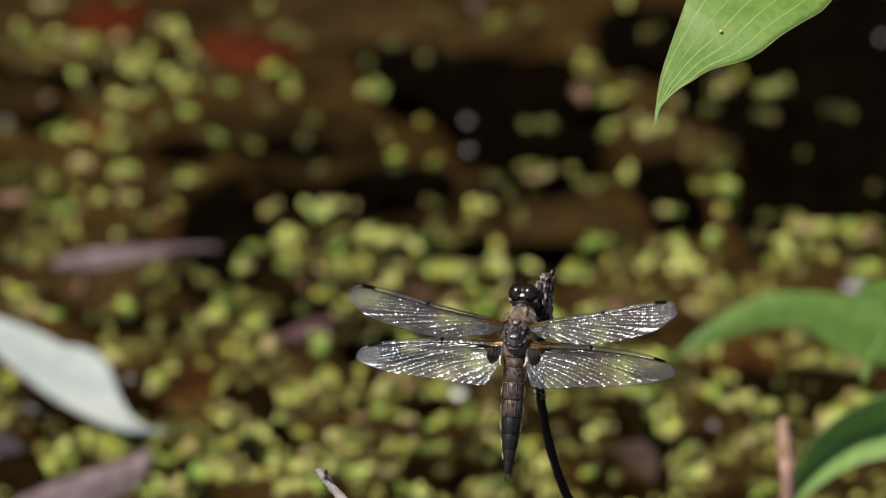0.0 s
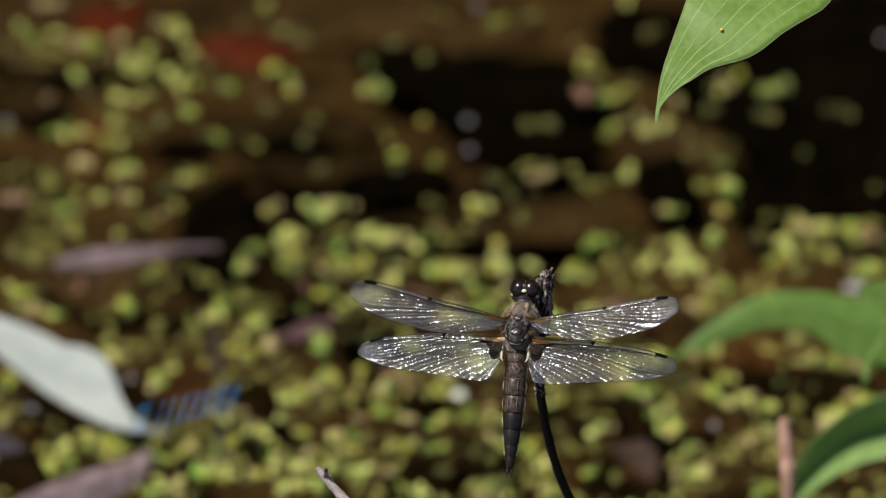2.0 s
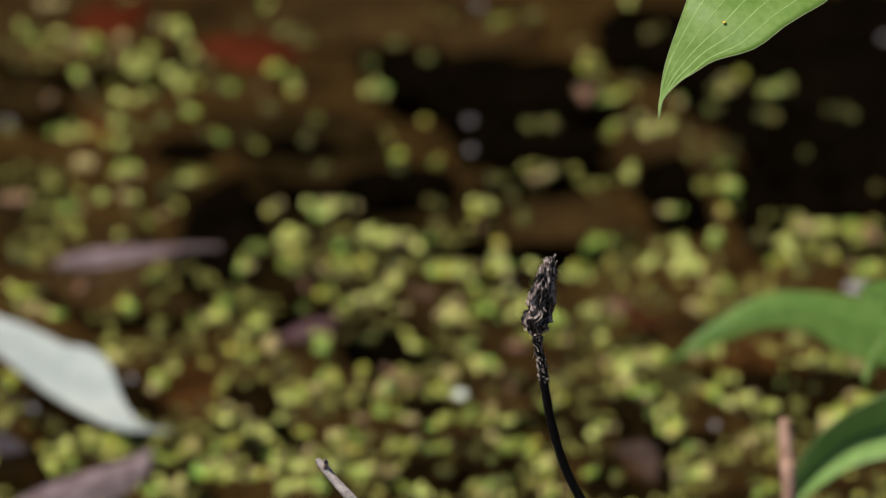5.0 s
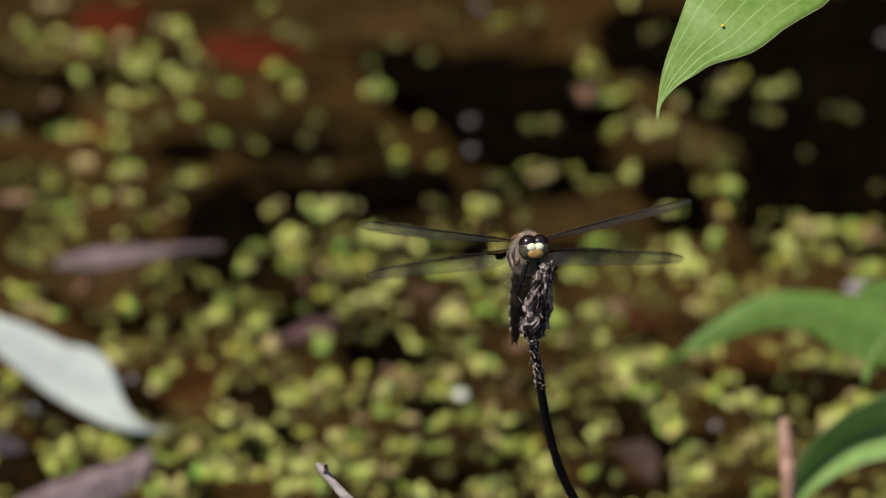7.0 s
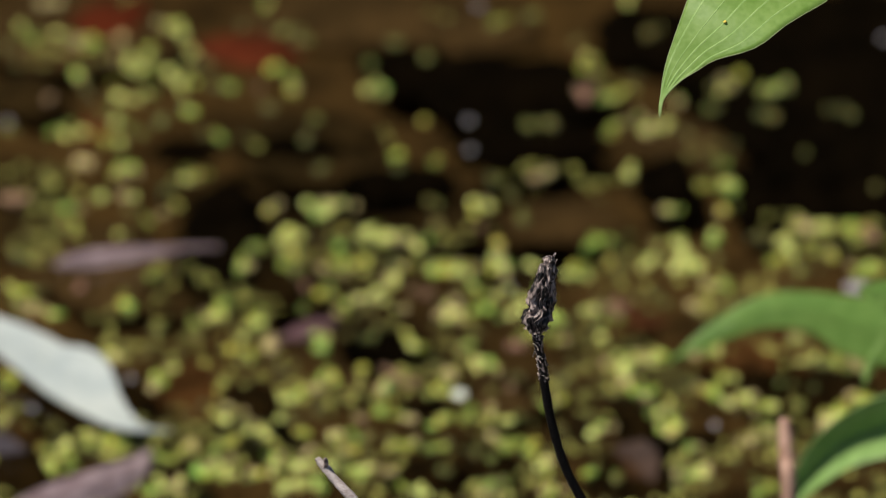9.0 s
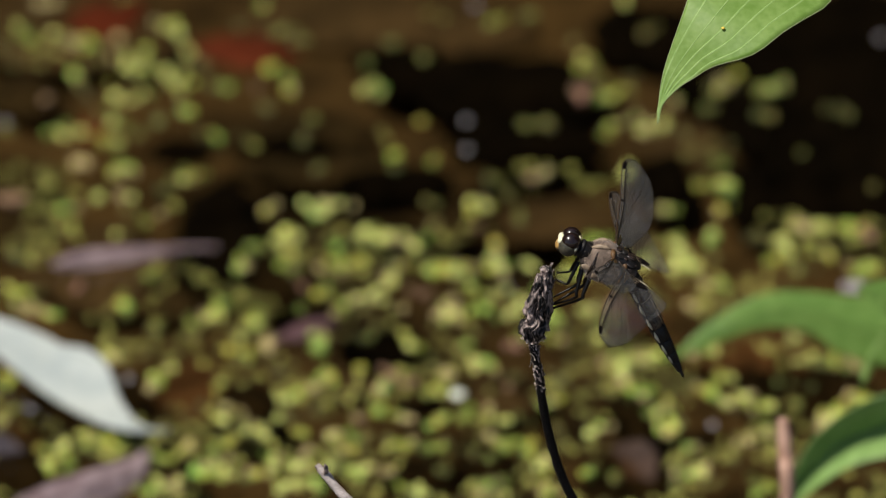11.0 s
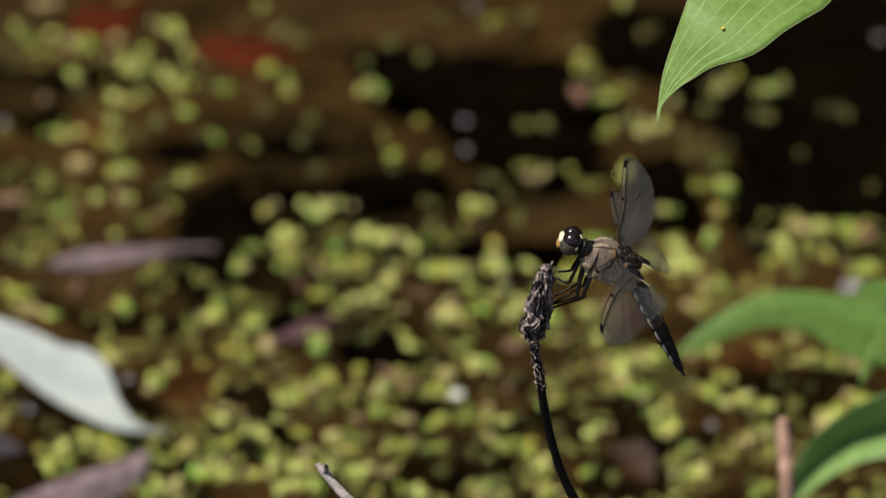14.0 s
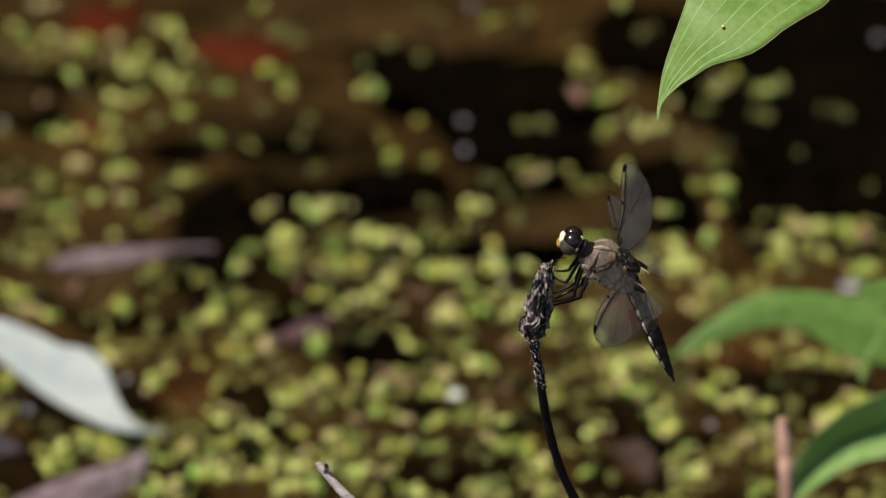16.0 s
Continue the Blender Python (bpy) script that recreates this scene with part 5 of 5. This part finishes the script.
def damselfly():
    def md(pair):
        return [Vector(v) * MM * 0.88 for v in pair[0]], pair[1]

    body = new("damselfly")
    tagged(body, "slender bright blue damselfly with black bands in flight", "damselfly")
    thorax = part("thorax", mesh("thorax", *md(ball(1.2, 2.6, 1.5, (0, 0, 0), 14, 10)), BLUE), body, "blue thorax")
    for sgn in (-1, 1):
        part("stripe", mesh("stripe", *md(tube([(sgn * 0.6, 2.0, 0.95), (sgn * 0.75, 0, 1.3), (sgn * 0.6, -2.0, 0.95)], [0.1, 0.22, 0.1], 5)), DARK), thorax)
    head = part("head", mesh("head", *md(ball(1.0, 0.8, 0.8, (0, 3.2, 0), 12, 8)), DARK), body, "dark head with wide-set eyes")
    for sgn in (-1, 1):
        part("eye", mesh("eye", *md(ball(0.75, 0.75, 0.8, (sgn * 1.4, 3.2, 0), 12, 8)), BLUE), head, "round blue eye")
    seg = [1.4, 3.4, 3.6, 3.6, 3.4, 3.2, 2.4, 1.8, 1.2]
    y = -2.2
    abdomen = part("abdomen", mesh("abdomen", *md(tube([(0, y, 0), (0, y - sum(seg), 0)], [0.3, 0.3], 8)), DARK), body, "thin banded abdomen")
    for i, length in enumerate(seg):
        split = {0: 0.75, 1: 0.8, 2: 0.7, 3: 0.62, 4: 0.45, 5: 0.3, 6: 0.98, 7: 0.98}.get(i, 0.1)
        if split > 0.05:
            part("blue_band", mesh("blue_band", *md(tube([(0, y, 0), (0, y - length * split, 0)], [0.62, 0.62], 10)), BLUE), abdomen, "bright blue band")
        if split < 0.95:
            part("black_band", mesh("black_band", *md(tube([(0, y - length * split, 0), (0, y - length, 0)], [0.6, 0.62], 10)), DARK), abdomen, "black band")
        y -= length
    slim = dict(length=19.0, le=[(0, 0), (0.6, 0.5), (1, -0.6)], chord=[(0, 0.6), (0.25, 1.6), (0.6, 3.4), (0.85, 2.8), (1, 0.3)])
    wings = []
    for q, at in enumerate(((0.8, 0.6, 1.3), (0.8, -0.8, 1.2))):
        for side in (-1, 1):
            w = wing(slim, side, 0, body, (side * at[0], at[1], at[2]), "slim_wing", film=SLIM_FILM, detail=0.5)
            tagged(w, "narrow clear wing")
            wings.append((w, q, side, at))
    return body, wings


pond()
litter()
BUBBLE = duckweed()
STICK = perch()
TWIG_END = twig()
LEAF_UP, LEAF_MID, LEAF_LOW = leaves()
DRAGON, ABDOMEN, HEAD, WINGS = dragonfly()
DAMSEL, SLIM_WINGS = damselfly()


# ---- what moves ----
# seconds; stick top across and down; upper leaf across and down; twig down (steps of 0.13 mm)
SWAY = [(0.0, -6, 29, -6, 14, 18), (0.5, -6, 26, -5, 12, 16), (1.5, -6, 26, -5, 12, 16), (2.0, -6, 24, -5, 11, 15), (2.5, -6, 25, -3, 11, 15),
        (2.7, 0, 0, 0, 2, 2), (3.0, 0, -4, 0, -2, -2), (3.5, 0, 0, 0, 0, 0), (4.0, 0, 0, 0, -2, 0), (6.2, 0, 0, 0, -2, 0), (6.3, 3, 3, 0, -2, 2)]
SWAY_B = [(6.5, -9, 17, -2, 9, 16), (7.0, -6, 11, -3, 4, 8), (7.5, -6, 18, -2, 11, 14), (8.0, -6, 12, -2, 6, 9), (8.15, -4, 8, 0, 2, 5), (8.5, 2, -15, 4, -9, -8), (9.0, 0, -2, 1, -3, -2),
          (9.2, 0, -8, 1, -4, -4), (10.4, 0, -2, 0, -2, 0), (10.7, -6, 16, -2, 9, 10), (11.5, -5, 14, -2, 8, 9), (12.0, -5, 11, 1, 8, 7), (12.5, -5, 13, 0, 9, 8), (13.5, -3, 11, 0, 7, 7), (14.0, -5, 13, -2, 9, 8), (15.0, -4, 12, 0, 8, 8), (16.0, -5, 11, -2, 6, 6)]


def perched(x, y, w, yaw, pitch, lean=0.0):
    return Matrix.Translation(sight(x, y, w)) @ Matrix.Rotation(radians(lean), 4, FWD) @ pose(0, 0, 0, pitch, 0, yaw)


DRAGON_ROWS = [(0.0, 915, 592, -0.005, -10, 25.5, -2), (0.3, 915, 590, -0.005, -10, 25.5, -2), (0.4, 915, 592, -0.005, -10, 25.5, 10), (0.5, 914, 590, -0.005, -10, 25.5, 10), (0.6, 919, 586, -0.005, -10, 25.5, -2),
               (1.0, 918, 587, -0.005, -10, 25.5, -2), (2.0, 918, 584, -0.005, -10, 25.5, -2), (2.5, 918, 586, -0.005, -10, 25.5, -2), (2.6, 1010, 440, 0.0, -45, 15, 0)]
DRAGON_FLIGHT = [(2.7, 1560, -250, 0.05, -80, 10, 0), (3.2, 3300, -900, 0.3, -130, 5, 0), (4.5, 4200, -700, 0.5, -190, 5, 0), (5.6, 3300, -800, 0.4, -230, 5, 0), (6.15, 1500, -150, 0.1, -215, 10, 0), (6.3, 945, 425, 0.017, -185, 25, 0)]
DRAGON_FACE = [(6.4, 926, 445, 0.017, -170, 38, 2), (6.5, 926, 447, 0.017, -170, 38, 2), (7.0, 931, 440, 0.017, -170, 38, 2), (7.5, 928, 447, 0.017, -170, 38, 2), (8.1, 929, 441, 0.017, -170, 38, 2),
               (8.2, 1180, 60, 0.03, -215, 20, 0), (8.3, 1500, -500, 0.05, -240, 10, 0), (9.0, 3000, -900, 0.3, -260, 5, 0), (10.0, 2600, -500, 0.1, -265, 10, 0), (10.5, 1091, 463, 0.0015, -271, 24, 7)]
DRAGON_SIDE = [(11.5, 1091, 463, 0.0015, -271, 24.4, 7), (12.0, 1091, 460, 0.0015, -271, 24.4, 7), (12.5, 1091, 463, 0.0015, -271, 24.4, 7), (13.5, 1093, 461, 0.0015, -271, 24.4, 7), (14.6, 1092, 462, 0.0015, -271, 24.0, 7), (14.75, 1091, 467, 0.0015, -271, 29, 7), (14.9, 1091, 468, 0.0015, -271, 29, 7),
               (15.05, 1092, 466, 0.0015, -271, 26.0, 7), (15.5, 1092, 465, 0.0015, -271, 27, 7), (16.0, 1091, 466, 0.0015, -271, 28, 7)]
DAMSEL_ROWS = [(0.0, -900, 1500, 0.1, -80, 0, 0), (1.8, -300, 1100, 0.12, -75, 5, 0), (1.9, 150, 960, 0.12, -75, 5, 0), (2.0, 395, 710, 0.12, -75, 5, 0), (2.1, 545, 450, 0.12, -82, 2, 0), (2.2, 862, 462, 0.12, -88, 3, 0),
               (2.3, 1110, 460, 0.12, -90, 0, 0), (2.4, 1300, 360, 0.12, -90, 5, 0), (2.5, 1395, 218, 0.12, -90, 5, 0), (2.6, 1440, 290, 0.12, -85, 0, 0), (2.7, 1150, 530, 0.13, -80, 0, 0), (2.8, 1150, 850, 0.14, -70, 0, 0),
               (2.9, 1500, 980, 0.14, -70, 0, 0), (3.3, 2200, 1300, 0.15, -60, 0, 0), (16.0, 2600, 1500, 0.15, -60, 0, 0)]


def motions():
    rows = SWAY + SWAY_B
    foot, tfoot, lb = STICK.location.copy(), TWIG_END.location.copy(), LEAF_UP.location.copy()
    walk(STICK, [(t, Matrix.Translation(foot + RIGHT * (dx * STEP) - UP * (dy * STEP))) for t, dx, dy, _, _, _ in rows])
    walk(TWIG_END, [(t, Matrix.Translation(tfoot - UP * (k * STEP))) for t, _, _, _, _, k in rows])
    walk(LEAF_UP, [(t, Matrix.Translation(lb + RIGHT * (a * STEP) - UP * (b * STEP))) for t, _, _, a, b, _ in rows])
    path = DRAGON_ROWS + DRAGON_FLIGHT + DRAGON_FACE + DRAGON_SIDE
    walk(DRAGON, [(t, perched(*row)) for t, *row in path])
    walk(ABDOMEN, [(t, pose(0, -4.5 * MM, -1.3 * MM, b, 0, 0)) for t, b in ((0.0, 30.7), (2.5, 30.7), (2.7, 10), (6.2, 10), (6.5, 37), (8.1, 37), (8.3, 10), (10.3, 10), (10.6, 34.5), (16.0, 35))])
    # the head tips back for a moment
    level, tipped = pose(0, 11.7 * MM, -1.6 * MM), pose(0, 10.7 * MM, 0.2 * MM, 38, 0, 0)
    walk(HEAD, [(0.0, level), (14.6, level), (14.7, tipped), (14.83, tipped), (14.93, level), (16.0, level)])
    bubble = BUBBLE.location.copy()
    walk(BUBBLE, [(t, Matrix.Translation(bubble + Vector((0, 0, z)))) for t, z in ((0.0, -0.075), (14.2, -0.075), (14.5, 0.0), (14.92, 0.0), (15.02, -0.012), (16.0, -0.014))])
    for w, kind, side in WINGS:
        f = kind == "fore"
        on_back = wing_pose(kind, side, 6 if f else -1.3, -2.9 if f else -2)
        on_face = wing_pose(kind, side, (-1.8 if side > 0 else 0.2) if f else -0.5, 2.3 if f else 1.5, 3 if f else 11)
        far = side > 0
        flap, sweep = ((-5.8, -3.2) if far else (7.5, 9.8)) if f else ((-1.0, 8.0) if far else (4.5, 6.8))
        on_side = wing_pose(kind, side, flap, sweep)
        shrug = wing_pose(kind, side, flap - (13 if far else 9), sweep - 13 if far else sweep + 6)
        lowered = wing_pose(kind, side, flap - 4, sweep + (-1 if far else 3))
        at_last = wing_pose(kind, side, flap - 1, sweep + (0 if far else 2.5))
        rows = [(0.0, on_back)]
        for start, end, before, after in ((2.5, 6.4, on_back, on_face), (8.1, 10.5, on_face, on_side)):
            rows.append((start, before))
            n = int((end - start) * FPS)
            for i in range(2, n - 1):
                up = 38 if (i + (kind == "hind")) % 2 else -30
                rows.append((start + i / FPS, wing_pose(kind, side, up, 0)))
            rows.append((end + 1 / FPS, after))
        rows += [(14.6, on_side), (14.7, shrug), (14.83, shrug), (15.0, lowered), (15.3, at_last), (16.0, at_last)]
        walk(w, rows)
    walk(DAMSEL, [(t, perched(*row)) for t, *row in DAMSEL_ROWS])
    for w, q, side, at in SLIM_WINGS:
        rows = [(0.0, pose(side * at[0] * MM, at[1] * MM, at[2] * MM))]
        for i in range(50):
            up = 40 if (i + q) % 2 else -25
            rows.append((1.7 + i / FPS, pose(side * at[0] * MM, at[1] * MM, at[2] * MM, 0, -side * up, side * (12 - 24 * q))))
        rows.append((16.0, rows[0][1]))
        walk(w, rows)


motions()
